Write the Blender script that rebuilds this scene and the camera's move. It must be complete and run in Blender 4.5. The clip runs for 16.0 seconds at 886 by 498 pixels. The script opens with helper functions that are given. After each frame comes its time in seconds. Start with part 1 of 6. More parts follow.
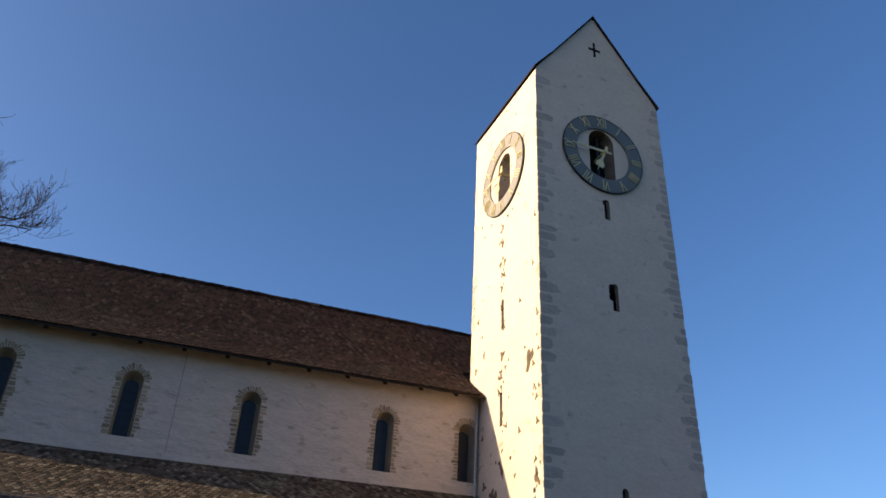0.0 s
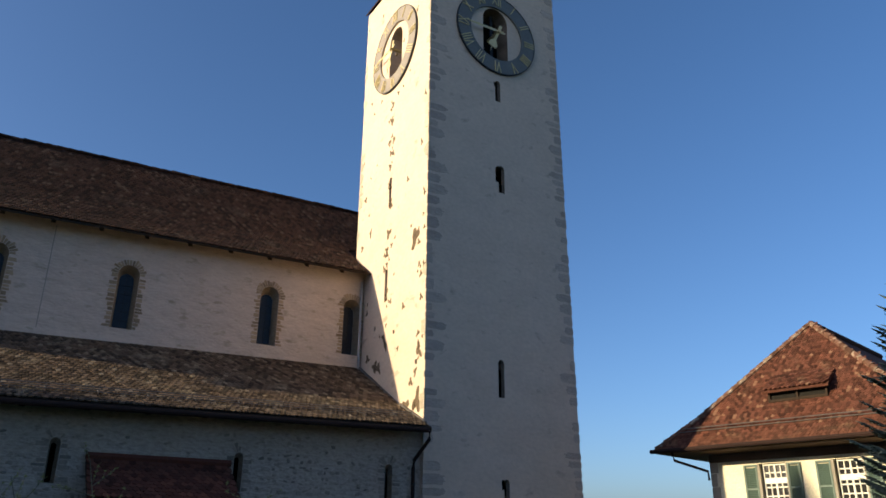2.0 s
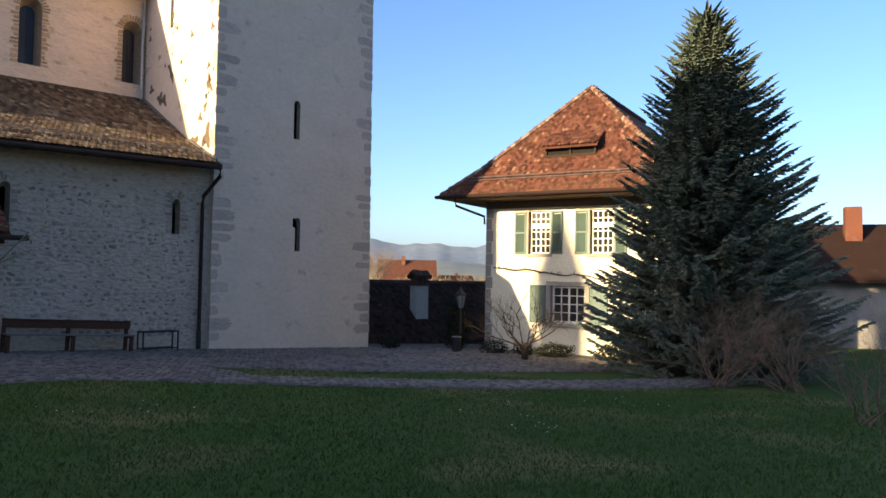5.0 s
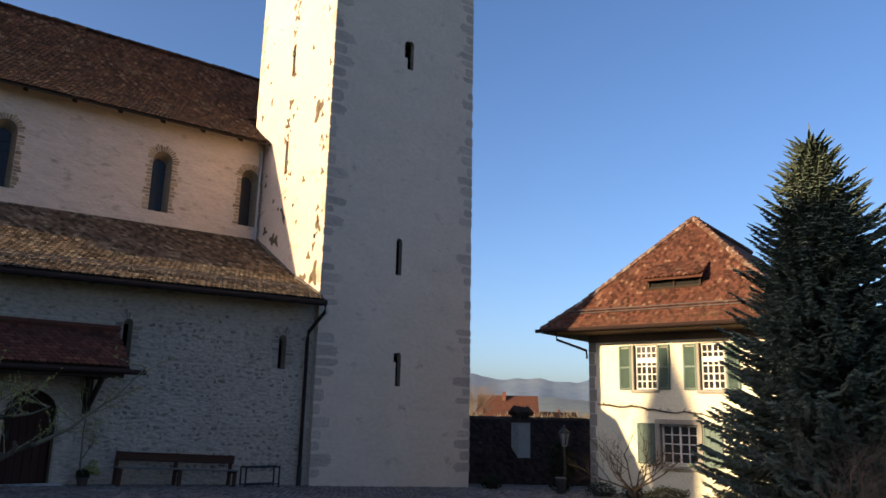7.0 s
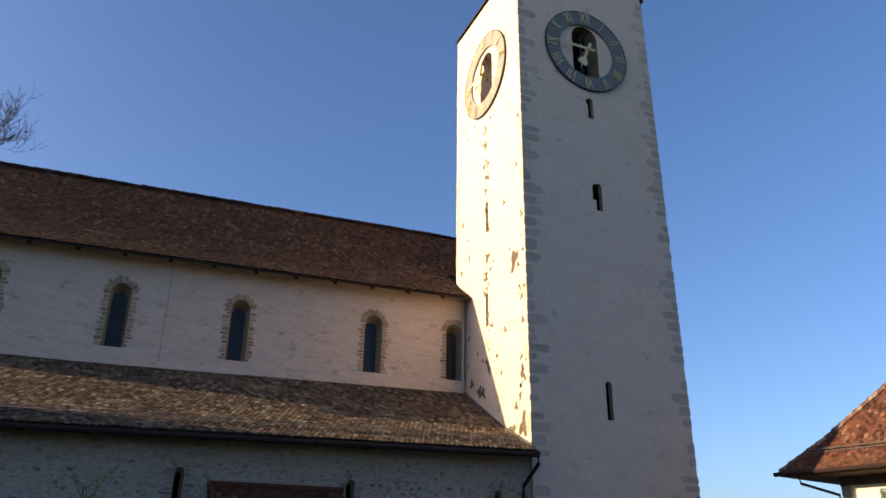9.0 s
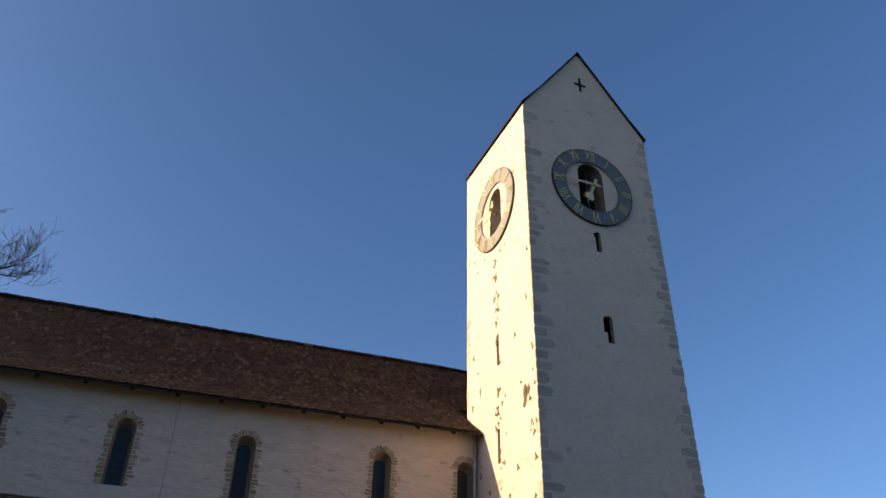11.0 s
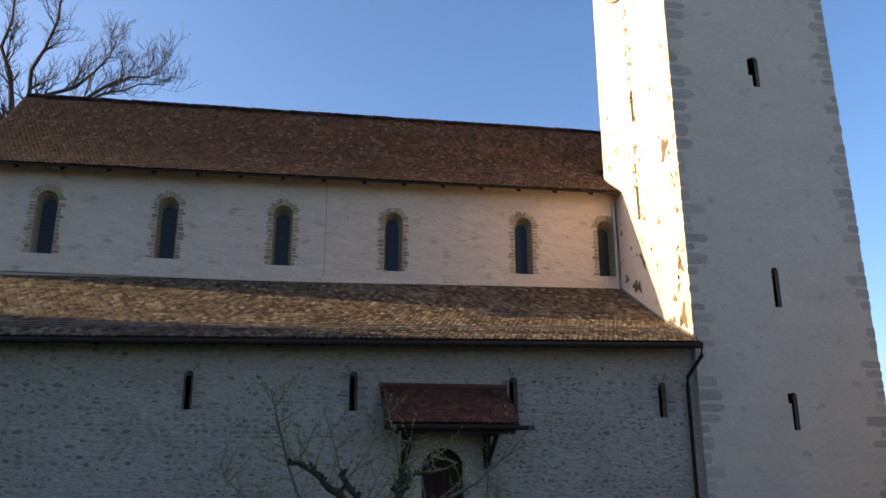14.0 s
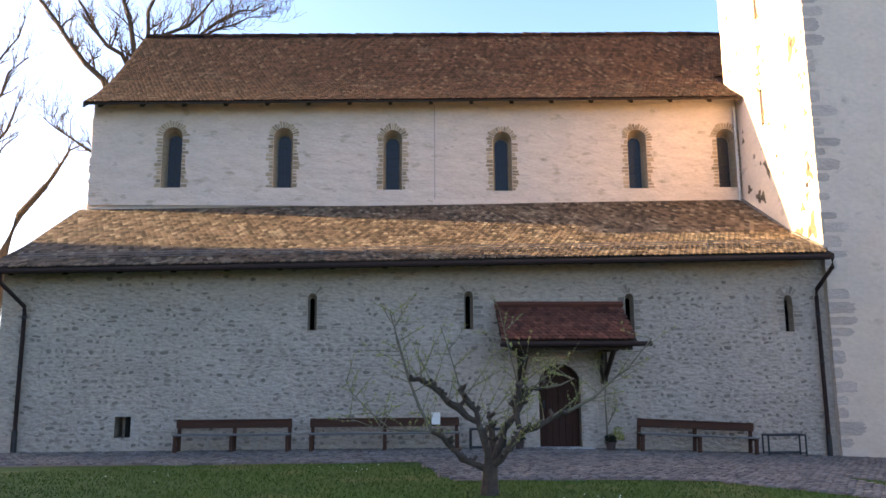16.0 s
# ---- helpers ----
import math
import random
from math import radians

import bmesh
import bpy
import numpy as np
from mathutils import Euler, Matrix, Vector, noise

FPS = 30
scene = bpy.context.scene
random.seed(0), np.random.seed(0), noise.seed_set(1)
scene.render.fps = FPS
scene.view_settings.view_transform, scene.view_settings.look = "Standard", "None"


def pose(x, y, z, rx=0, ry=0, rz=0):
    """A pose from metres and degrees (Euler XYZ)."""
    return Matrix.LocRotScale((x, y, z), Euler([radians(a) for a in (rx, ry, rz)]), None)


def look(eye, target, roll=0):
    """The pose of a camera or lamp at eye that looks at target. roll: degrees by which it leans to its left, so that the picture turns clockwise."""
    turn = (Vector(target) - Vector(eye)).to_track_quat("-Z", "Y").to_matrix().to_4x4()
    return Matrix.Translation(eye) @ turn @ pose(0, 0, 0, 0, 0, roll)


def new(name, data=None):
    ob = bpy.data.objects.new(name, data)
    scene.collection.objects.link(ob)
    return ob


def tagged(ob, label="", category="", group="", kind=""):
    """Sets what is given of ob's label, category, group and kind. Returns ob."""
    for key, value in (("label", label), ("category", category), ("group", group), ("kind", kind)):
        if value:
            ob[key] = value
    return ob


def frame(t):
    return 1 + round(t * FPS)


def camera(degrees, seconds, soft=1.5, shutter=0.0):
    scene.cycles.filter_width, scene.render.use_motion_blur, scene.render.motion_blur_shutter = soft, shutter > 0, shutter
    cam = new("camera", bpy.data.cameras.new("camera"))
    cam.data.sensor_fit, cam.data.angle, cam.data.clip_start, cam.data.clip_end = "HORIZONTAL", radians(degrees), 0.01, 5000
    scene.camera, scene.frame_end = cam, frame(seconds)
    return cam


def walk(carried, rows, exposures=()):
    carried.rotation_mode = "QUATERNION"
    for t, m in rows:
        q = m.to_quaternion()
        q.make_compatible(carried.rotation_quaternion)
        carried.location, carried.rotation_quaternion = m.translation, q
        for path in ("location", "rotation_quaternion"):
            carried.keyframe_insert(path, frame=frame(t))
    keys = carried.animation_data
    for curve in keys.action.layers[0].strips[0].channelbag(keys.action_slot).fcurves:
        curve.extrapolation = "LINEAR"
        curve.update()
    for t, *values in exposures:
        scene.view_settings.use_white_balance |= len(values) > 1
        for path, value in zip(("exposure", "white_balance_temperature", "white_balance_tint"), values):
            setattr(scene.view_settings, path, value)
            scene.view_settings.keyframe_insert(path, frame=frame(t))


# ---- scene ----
cam = camera(60.6, 16.0, soft=1.6)

# seconds, yaw, pitch, roll: a person turning on one spot
EYE = Vector((0.0, 0.0, 1.65))
PATH = [
    (0, -21.26, 30.10, 3.05),
    (0.3, -23.10, 30.95, 2.95),
    (0.5, -24.89, 30.70, 2.60),
    (1, -29.20, 28.61, 1.44),
    (1.5, -31.67, 25.30, 0.43),
    (2, -30.93, 21.19, 0.48),
    (2.5, -29.79, 17.08, 0.79),
    (3, -29.40, 12.73, 1.13),
    (3.5, -29.83, 8.21, 1.27),
    (4, -34.19, 3.75, 1.27),
    (4.5, -41.04, 1.35, 1.15),
    (4.7, -43.53, 1.47, 1.18),
    (5.2, -48.05, 2.95, 1.10),
    (5.7, -50.00, 6.08, 1.15),
    (6.2, -48.80, 9.46, 1.28),
    (6.8, -42.32, 11.88, 1.42),
    (7, -38.82, 12.17, 1.46),
    (7.5, -31.00, 13.05, 1.59),
    (8, -26.60, 15.04, 1.18),
    (8.5, -24.63, 18.07, 0.75),
    (9, -22.87, 22.90, 0.79),
    (9.5, -22.07, 26.34, 0.55),
    (9.7, -21.97, 27.60, 0.52),
    (10.1, -21.85, 29.75, 0.60),
    (10.6, -21.85, 31.80, 0.95),
    (11.2, -21.75, 33.05, 1.25),
    (11.8, -21.19, 31.70, 1.22),
    (12, -20.63, 29.96, 1.01),
    (12.5, -18.62, 24.91, 0.56),
    (13, -15.80, 21.06, 0.11),
    (13.5, -13.50, 18.23, -0.15),
    (14, -11.22, 15.49, -0.11),
    (14.5, -9.56, 13.03, 0.07),
    (15, -7.87, 10.83, -0.13),
    (15.5, -5.95, 9.54, -0.48),
    (16, -2.63, 9.49, -0.40),
]


def aim(yaw, pitch, roll):
    a, b = radians(yaw), radians(pitch)
    way = Vector((-math.sin(a) * math.cos(b), math.cos(a) * math.cos(b), math.sin(b)))
    return look(EYE, EYE + 2 * way, roll)


# the phone's automatic exposure and white balance: seconds, stops, kelvin, tint
EXPOSURE = [(0.0, 0.78, 6400, 15), (0.5, 0.66, 6400, 15), (1.0, 0.6, 6400, 14), (2.0, 0.62, 6500, 13), (3.5, 0.78, 6700, 15), (4.0, 1.12, 7010, 17), (4.5, 1.6, 7110, 17), (7.0, 0.98, 7060, 19), (8.0, 1.06, 7110, 20), (8.5, 1.22, 7110, 20), (9.0, 1.03, 6960, 19), (9.5, 0.88, 6860, 18), (12.5, 0.62, 6710, 14), (13.5, 0.95, 7010, 15), (14.0, 1.5, 7450, 16), (15.0, 2.38, 8050, 20), (16.0, 2.76, 8250, 23)]
walk(cam, [(t, aim(y, p, r)) for t, y, p, r in PATH], EXPOSURE)

# ---- sky and sun: low evening sun from beyond the nave's west end ----
TO_SUN = Vector((-1.0, 0.15, 0.29)).normalized()
world = bpy.data.worlds.new("sky")
scene.world = world
world.use_nodes = True
wn = world.node_tree
sky = wn.nodes.new("ShaderNodeTexSky")
sky.sky_type = "NISHITA"
sky.sun_disc = False
sky.sun_elevation = math.asin(TO_SUN.z)
sky.sun_rotation = math.atan2(TO_SUN.x, TO_SUN.y)
sky.altitude = 600
sky.air_density, sky.dust_density, sky.ozone_density = 0.8, 3.6, 3.0
clear = wn.nodes.new("ShaderNodeHueSaturation")  # the deep clear blue of a dry spring evening
clear.inputs["Saturation"].default_value = 1.13
wn.links.new(sky.outputs["Color"], clear.inputs["Color"])
wn.links.new(clear.outputs["Color"], wn.nodes["Background"].inputs["Color"])
wn.nodes["Background"].inputs["Strength"].default_value = 0.13
lamp = bpy.data.lights.new("sun", "SUN")
lamp.energy, lamp.angle, lamp.color = 4.8, radians(0.55), (1.0, 0.83, 0.50)
sun = new("sun", lamp)
sun.matrix_world = look(TO_SUN * 60, (0, 0, 0))

# ---- materials ----


def mat(name, base, other=None, scale=4.0, fine=40.0, rough=0.85, bump=0.3, metal=0.0, dist=0.01, stain=None, stain_at=(0.55, 0.7), stain_scale=0.7, per_island=0.0, per_object=0.0, stretch=(1, 1, 1), contrast=(0.35, 0.65), fine_bump=0.8, fine_mix=0.35, speck=None, speck_share=0.1):
    """Two colours mixed by a broad and a fine noise, stains of a third, bump, and a tint that varies piece by piece."""
    m = bpy.data.materials.new(name)
    m.use_nodes = True
    nt = m.node_tree
    n, l = nt.nodes, nt.links
    b = n["Principled BSDF"]
    b.inputs["Roughness"].default_value = rough
    b.inputs["Metallic"].default_value = metal
    if rough > 0.8:
        b.inputs["Specular IOR Level"].default_value = 0.15
    geo = n.new("ShaderNodeNewGeometry")
    mp = n.new("ShaderNodeMapping")
    mp.inputs["Scale"].default_value = stretch
    l.new(geo.outputs["Position"], mp.inputs["Vector"])

    def noise_tex(s, detail=6.0):
        t = n.new("ShaderNodeTexNoise")
        t.inputs["Scale"].default_value = s
        t.inputs["Detail"].default_value = detail
        l.new(mp.outputs["Vector"], t.inputs["Vector"])
        return t

    def ramp(src, a, z):
        r = n.new("ShaderNodeMapRange")
        r.inputs["From Min"].default_value = a
        r.inputs["From Max"].default_value = z
        l.new(src, r.inputs["Value"])
        return r.outputs["Result"]

    def mix(fac, a, c, mode="MIX"):
        x = n.new("ShaderNodeMix")
        x.data_type, x.blend_type = "RGBA", mode
        for sock, v in ((x.inputs["Factor"], fac), (x.inputs["A"], a), (x.inputs["B"], c)):
            if isinstance(v, (int, float)):
                sock.default_value = v
            elif isinstance(v, tuple):
                sock.default_value = (*v, 1.0)
            else:
                l.new(v, sock)
        return x.outputs["Result"]

    other = other or tuple(c * 0.7 for c in base)
    broad, small = noise_tex(scale), noise_tex(fine, 8.0)
    col = mix(ramp(broad.outputs["Fac"], *contrast), tuple(base), tuple(other))
    col = mix(fine_mix, col, mix(ramp(small.outputs["Fac"], 0.3, 0.7), tuple(c * 0.55 for c in base), tuple(min(1.0, c * 1.25) for c in base)))
    if stain:
        st = noise_tex(stain_scale, 9.0)
        col = mix(ramp(st.outputs["Fac"], *stain_at), col, tuple(stain))
    if per_island or per_object:
        if per_object:
            src = n.new("ShaderNodeObjectInfo").outputs["Random"]
        else:
            src = geo.outputs["Random Per Island"]
        amount = per_island or per_object
        r = n.new("ShaderNodeMapRange")
        r.inputs["To Min"].default_value, r.inputs["To Max"].default_value = 1 - amount, 1 + amount * 0.6
        l.new(src, r.inputs["Value"])
        h = n.new("ShaderNodeHueSaturation")
        l.new(r.outputs["Result"], h.inputs["Value"])
        l.new(col, h.inputs["Color"])
        col = h.outputs["Color"]
        if speck:  # one piece in so many is paler: lichen and newer clay
            w = n.new("ShaderNodeTexWhiteNoise")
            w.noise_dimensions = "1D"
            l.new(src, w.inputs["W"])
            col = mix(ramp(w.outputs["Value"], 1 - speck_share, 1 - speck_share * 0.6), col, tuple(speck))
    l.new(col, b.inputs["Base Color"])
    bp = n.new("ShaderNodeBump")
    bp.inputs["Strength"].default_value = bump
    bp.inputs["Distance"].default_value = dist
    hgt = n.new("ShaderNodeMath")
    hgt.operation = "MULTIPLY_ADD"
    l.new(small.outputs["Fac"], hgt.inputs[0])
    hgt.inputs[1].default_value = fine_bump
    l.new(broad.outputs["Fac"], hgt.inputs[2])
    l.new(hgt.outputs["Value"], bp.inputs["Height"])
    l.new(bp.outputs["Normal"], b.inputs["Normal"])
    return m


M = {}
M["plaster"] = mat("tower_plaster", (0.635, 0.51, 0.41), (0.58, 0.466, 0.374), 0.9, 6, 0.9, 0.55, dist=0.07, fine_bump=0.25, fine_mix=0.16, stain=(0.40, 0.32, 0.26), stain_at=(0.62, 0.74), stain_scale=1.7, stretch=(1, 1, 1.5))
M["nave_plaster"] = mat("nave_plaster", (0.63, 0.505, 0.415), (0.56, 0.447, 0.365), 1.5, 8, 0.9, 0.8, dist=0.08, fine_bump=0.2, fine_mix=0.15, stain=(0.36, 0.29, 0.21), stain_at=(0.6, 0.75), stain_scale=2.2, stretch=(1, 1, 2.2))
M["rubble"] = mat("whitewashed_rubble", (0.475, 0.378, 0.306), (0.39, 0.31, 0.25), 0.6, 7, 0.92, 1.0, dist=0.09, fine_mix=0.42, stain=(0.25, 0.20, 0.16), stain_at=(0.58, 0.70), stain_scale=4.0, stretch=(1, 1, 2.0))
M["rubble_stone"] = mat("rubble_stone", (0.36, 0.29, 0.235), (0.28, 0.224, 0.183), 2.0, 14, 0.92, 0.7, dist=0.02, per_object=0.38, stain=(0.22, 0.18, 0.14), stain_at=(0.61, 0.70), stain_scale=4)
M["rubble_rest"] = mat("rubble_stone_rest", (0.36, 0.29, 0.235), (0.28, 0.224, 0.183), 2.0, 14, 0.92, 0.7, dist=0.02, per_island=0.38, stain=(0.22, 0.18, 0.14), stain_at=(0.61, 0.70), stain_scale=4)
M["voussoir"] = mat("arch_stone", (0.42, 0.305, 0.195), (0.32, 0.235, 0.155), 3.0, 25, 0.9, 0.6, per_object=0.35)
M["quoin"] = mat("quoin_stone", (0.49, 0.40, 0.335), (0.41, 0.333, 0.278), 1.4, 9, 0.9, 0.8, dist=0.05, per_object=0.14, fine_mix=0.2, stretch=(1, 1, 2.0))
M["tile_dark"] = mat("old_brown_tile", (0.040, 0.0195, 0.013), (0.028, 0.015, 0.011), 0.8, 30, 0.9, 0.7, per_island=0.7, stain=(0.06, 0.045, 0.034), stain_at=(0.58, 0.8), stain_scale=0.9, fine_mix=0.5, speck=(0.072, 0.048, 0.034), speck_share=0.07)
M["tile_aisle"] = mat("weathered_tile", (0.122, 0.085, 0.058), (0.083, 0.060, 0.043), 0.8, 24, 0.92, 0.7, per_island=0.68, stain=(0.18, 0.15, 0.105), stain_at=(0.52, 0.85), stain_scale=1.2, fine_mix=0.5, speck=(0.215, 0.17, 0.12), speck_share=0.09)
M["tile_aisle_piece"] = mat("weathered_tile_piece", (0.122, 0.085, 0.058), (0.083, 0.060, 0.043), 0.8, 24, 0.92, 0.7, per_object=0.7, stain=(0.18, 0.15, 0.105), stain_at=(0.52, 0.85), stain_scale=1.2)
M["tile_red"] = mat("red_tile", (0.118, 0.045, 0.029), (0.085, 0.036, 0.025), 0.9, 24, 0.9, 0.6, per_island=0.6, stain=(0.15, 0.095, 0.06), stain_at=(0.58, 0.8), stain_scale=1.6, speck=(0.21, 0.115, 0.075), speck_share=0.06)
M["tile_porch"] = mat("porch_tile", (0.15, 0.05, 0.032), (0.095, 0.04, 0.028), 2.0, 25, 0.9, 0.5, per_object=0.45)
M["wood_dark"] = mat("dark_timber", (0.046, 0.030, 0.021), (0.030, 0.021, 0.016), 6, 40, 0.88, 0.4, stretch=(1, 1, 6))
M["wood_bench"] = mat("bench_wood", (0.085, 0.036, 0.023), (0.055, 0.026, 0.018), 5, 50, 0.85, 0.4, stretch=(0.4, 6, 6))
M["pipe"] = mat("brown_metal_pipe", (0.034, 0.019, 0.016), (0.026, 0.016, 0.014), 3, 30, 0.85, 0.15, metal=0.0)
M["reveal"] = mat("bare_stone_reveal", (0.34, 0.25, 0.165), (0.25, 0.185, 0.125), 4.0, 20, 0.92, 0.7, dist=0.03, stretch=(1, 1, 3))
# slit and bell reveals: brown stone darkened to carry the recess's shade
M["slit_reveal"] = mat("shaded_brown_reveal", (0.22, 0.165, 0.12), (0.15, 0.112, 0.083), 4.0, 20, 0.92, 0.7, dist=0.03, stretch=(1, 1, 3))
M["bell_reveal"] = mat("shade_dark_reveal", (0.15, 0.115, 0.09), (0.10, 0.078, 0.062), 3.0, 20, 0.92, 0.6, dist=0.02)
M["eave_wood"] = mat("brown_eave_boards", (0.15, 0.10, 0.068), (0.105, 0.072, 0.05), 5, 40, 0.88, 0.4, stretch=(0.5, 4, 4))
M["door_wood"] = mat("red_brown_door_wood", (0.062, 0.026, 0.018), (0.04, 0.019, 0.014), 6, 40, 0.85, 0.4, stretch=(6, 6, 1))
M["iron"] = mat("dark_iron", (0.035, 0.035, 0.038), None, 5, 50, 0.55, 0.2, metal=0.6)
# near-black colour that stands in for the shade inside openings
M["hole"] = mat("dark_inside", (0.02, 0.018, 0.016), None, 3, 20, 0.95, 0.2)
M["dial"] = mat("grey_blue_dial", (0.145, 0.150, 0.14), (0.12, 0.125, 0.118), 1.5, 20, 0.6, 0.1, metal=0.0)
# paler copy of the dial: sunlight on the west side put into its colour
M["dial_sunlit"] = mat("sunlit_side_dial", (0.27, 0.235, 0.205), (0.23, 0.20, 0.175), 1.5, 20, 0.7, 0.1, metal=0.0)
M["gold"] = mat("gilded_metal", (0.66, 0.54, 0.28), (0.55, 0.45, 0.23), 3, 30, 0.45, 0.1, metal=0.15)
M["grass"] = mat("lawn_grass", (0.043, 0.085, 0.014), (0.060, 0.089, 0.020), 0.5, 30, 0.95, 0.9, dist=0.04, stain=(0.20, 0.15, 0.06), stain_at=(0.53, 0.75), stain_scale=0.35)
M["blade"] = mat("grass_blade", (0.043, 0.086, 0.014), (0.058, 0.089, 0.020), 0.5, 10, 0.9, 0.1, per_island=0.2)
M["mortar"] = mat("cobble_bed", (0.15, 0.12, 0.10), (0.10, 0.085, 0.072), 2, 40, 0.95, 0.7)
M["cobble"] = mat("cobble_stone", (0.17, 0.14, 0.122), (0.105, 0.088, 0.077), 1.0, 30, 0.75, 0.4, per_island=0.5)
M["cobble_piece"] = mat("cobble_stone_piece", (0.17, 0.14, 0.122), (0.105, 0.088, 0.077), 1.0, 30, 0.75, 0.4, per_object=0.5)
M["house_wall"] = mat("cream_render", (0.78, 0.72, 0.56), (0.72, 0.66, 0.51), 1.0, 20, 0.9, 0.3, stain=(0.62, 0.56, 0.43), stain_at=(0.6, 0.75))
M["house_stone"] = mat("grey_sandstone", (0.36, 0.325, 0.275), (0.27, 0.245, 0.21), 2.5, 30, 0.85, 0.4)
M["shutter"] = mat("green_shutter_paint", (0.09, 0.142, 0.122), (0.075, 0.118, 0.102), 3, 40, 0.6, 0.2)
M["white_paint"] = mat("white_window_paint", (0.78, 0.76, 0.70), (0.70, 0.68, 0.62), 4, 40, 0.5, 0.1)
M["bark"] = mat("fruit_tree_bark", (0.082, 0.060, 0.045), (0.045, 0.033, 0.026), 8, 60, 0.95, 0.9, dist=0.02, stain=(0.11, 0.10, 0.075), stain_at=(0.6, 0.72), stain_scale=6)
M["twig"] = mat("young_twig", (0.17, 0.135, 0.085), (0.115, 0.09, 0.06), 5, 40, 0.8, 0.2)
M["bud"] = mat("opening_buds", (0.29, 0.27, 0.06), (0.20, 0.20, 0.05), 3, 20, 0.7, 0.1, per_island=0.4)
M["bg_bark"] = mat("grey_bark", (0.075, 0.056, 0.043), (0.05, 0.039, 0.031), 3, 20, 0.95, 0.3)
M["spruce"] = mat("blue_spruce_needles", (0.105, 0.135, 0.104), (0.138, 0.162, 0.118), 0.9, 12, 0.9, 0.2, per_island=0.22)
M["hedge"] = mat("dark_hedge_leaf", (0.020, 0.024, 0.012), (0.030, 0.030, 0.016), 2, 20, 0.85, 0.3, per_island=0.5)
M["old_wall"] = mat("dark_garden_wall", (0.085, 0.056, 0.05), (0.06, 0.044, 0.04), 1.5, 14, 0.95, 0.8, dist=0.05)
M["pier"] = mat("pale_limestone", (0.50, 0.48, 0.46), (0.40, 0.39, 0.37), 3, 25, 0.85, 0.3)
M["far_bark"] = mat("hazy_bark", (0.20, 0.15, 0.11), (0.16, 0.12, 0.09), 0.5, 5, 0.95, 0.1)
# distance haze is mixed into the blue-grey of these woods and fields
M["hill"] = mat("haze_blue_woods", (0.10, 0.14, 0.20), (0.17, 0.205, 0.24), 0.003, 0.03, 1.0, 0.0)
M["field"] = mat("haze_blue_fields", (0.105, 0.13, 0.145), (0.14, 0.165, 0.17), 0.006, 0.05, 1.0, 0.0)
M["lead"] = mat("lead_flashing", (0.16, 0.15, 0.145), None, 4, 30, 0.5, 0.2, metal=0.4)


def glass(name, tint, rough=0.12):
    m = mat(name, tint, tuple(c * 0.8 for c in tint), 2.0, 12, rough, 0.15, dist=0.02)
    m.node_tree.nodes["Principled BSDF"].inputs["Specular IOR Level"].default_value = 0.3
    return m


M["lead_glass"] = glass("leaded_glass", (0.018, 0.024, 0.036), 0.4)
M["pane"] = glass("window_pane", (0.03, 0.03, 0.032), 0.08)
# dark sheet colour that stands in for the unlit room
M["room_dark"] = mat("dark_room_behind_glass", (0.05, 0.045, 0.04), None, 3, 20, 0.9, 0.1)

# ---- building tools ----


def hang(ob, parent):
    """Makes ob a part. Parts of things that are drawn in world coordinates keep their place."""
    if parent:
        ob.parent = parent
        if parent.get("world_drawn"):
            ob.matrix_parent_inverse = parent.matrix_world.inverted()


def link(name, bm, material, parent=None, label="", smooth=False):
    me = bpy.data.meshes.new(name)
    bm.normal_update()
    bm.to_mesh(me)
    bm.free()
    me.materials.append(M[material] if isinstance(material, str) else material)
    if smooth:
        for f in me.polygons:
            f.use_smooth = True
    ob = new(name, me)
    hang(ob, parent)
    if label:
        ob["label"] = label
    return ob


def part(name, bm, material, parent, label="", smooth=False):
    return link(name, bm, material, parent, label, smooth)


def empty(name, at=(0, 0, 0), rz=None):
    """The base of a thing. With a turn, its parts are drawn in its own coordinates."""
    ob = new(name)
    if rz is None:
        ob["world_drawn"] = 1
        rz = 0.0
    ob.matrix_world = pose(*at, 0, 0, rz)
    ob.empty_display_size = 0.2
    return ob


def box(bm, x0, x1, y0, y1, z0, z1, bevel=0.0, m=None):
    g = bmesh.ops.create_cube(bm, size=1.0, matrix=Matrix.Translation(((x0 + x1) / 2, (y0 + y1) / 2, (z0 + z1) / 2)) @ Matrix.Diagonal((x1 - x0, y1 - y0, z1 - z0, 1)))
    vs = g["verts"]
    if bevel:
        es = list({e for v in vs for e in v.link_edges})
        r = bmesh.ops.bevel(bm, geom=es, offset=bevel, segments=1, affect="EDGES", clamp_overlap=True)
        vs = list({v for f in r["faces"] for v in f.verts} | {v for v in vs if v.is_valid})
    if m:
        bmesh.ops.transform(bm, matrix=m, verts=vs)
    return vs


def boxes(*specs, bevel=0.0):
    bm = bmesh.new()
    for s in specs:
        box(bm, *s, bevel=bevel)
    return bm


def prism(points, y0, y1, plane="xz"):
    """A closed outline, drawn in x and z (or y and z), with depth between y0 and y1."""
    bm = bmesh.new()
    mk = (lambda a, b, c: (a, c, b)) if plane == "xz" else (lambda a, b, c: (c, a, b)) if plane == "yz" else (lambda a, b, c: (a, b, c))
    lo = [bm.verts.new(mk(a, b, y0)) for a, b in points]
    hi = [bm.verts.new(mk(a, b, y1)) for a, b in points]
    bm.faces.new(lo)
    bm.faces.new(hi[::-1])
    k = len(points)
    for i in range(k):
        bm.faces.new((lo[i], hi[i], hi[(i + 1) % k], lo[(i + 1) % k]))
    bmesh.ops.recalc_face_normals(bm, faces=bm.faces)
    return bm


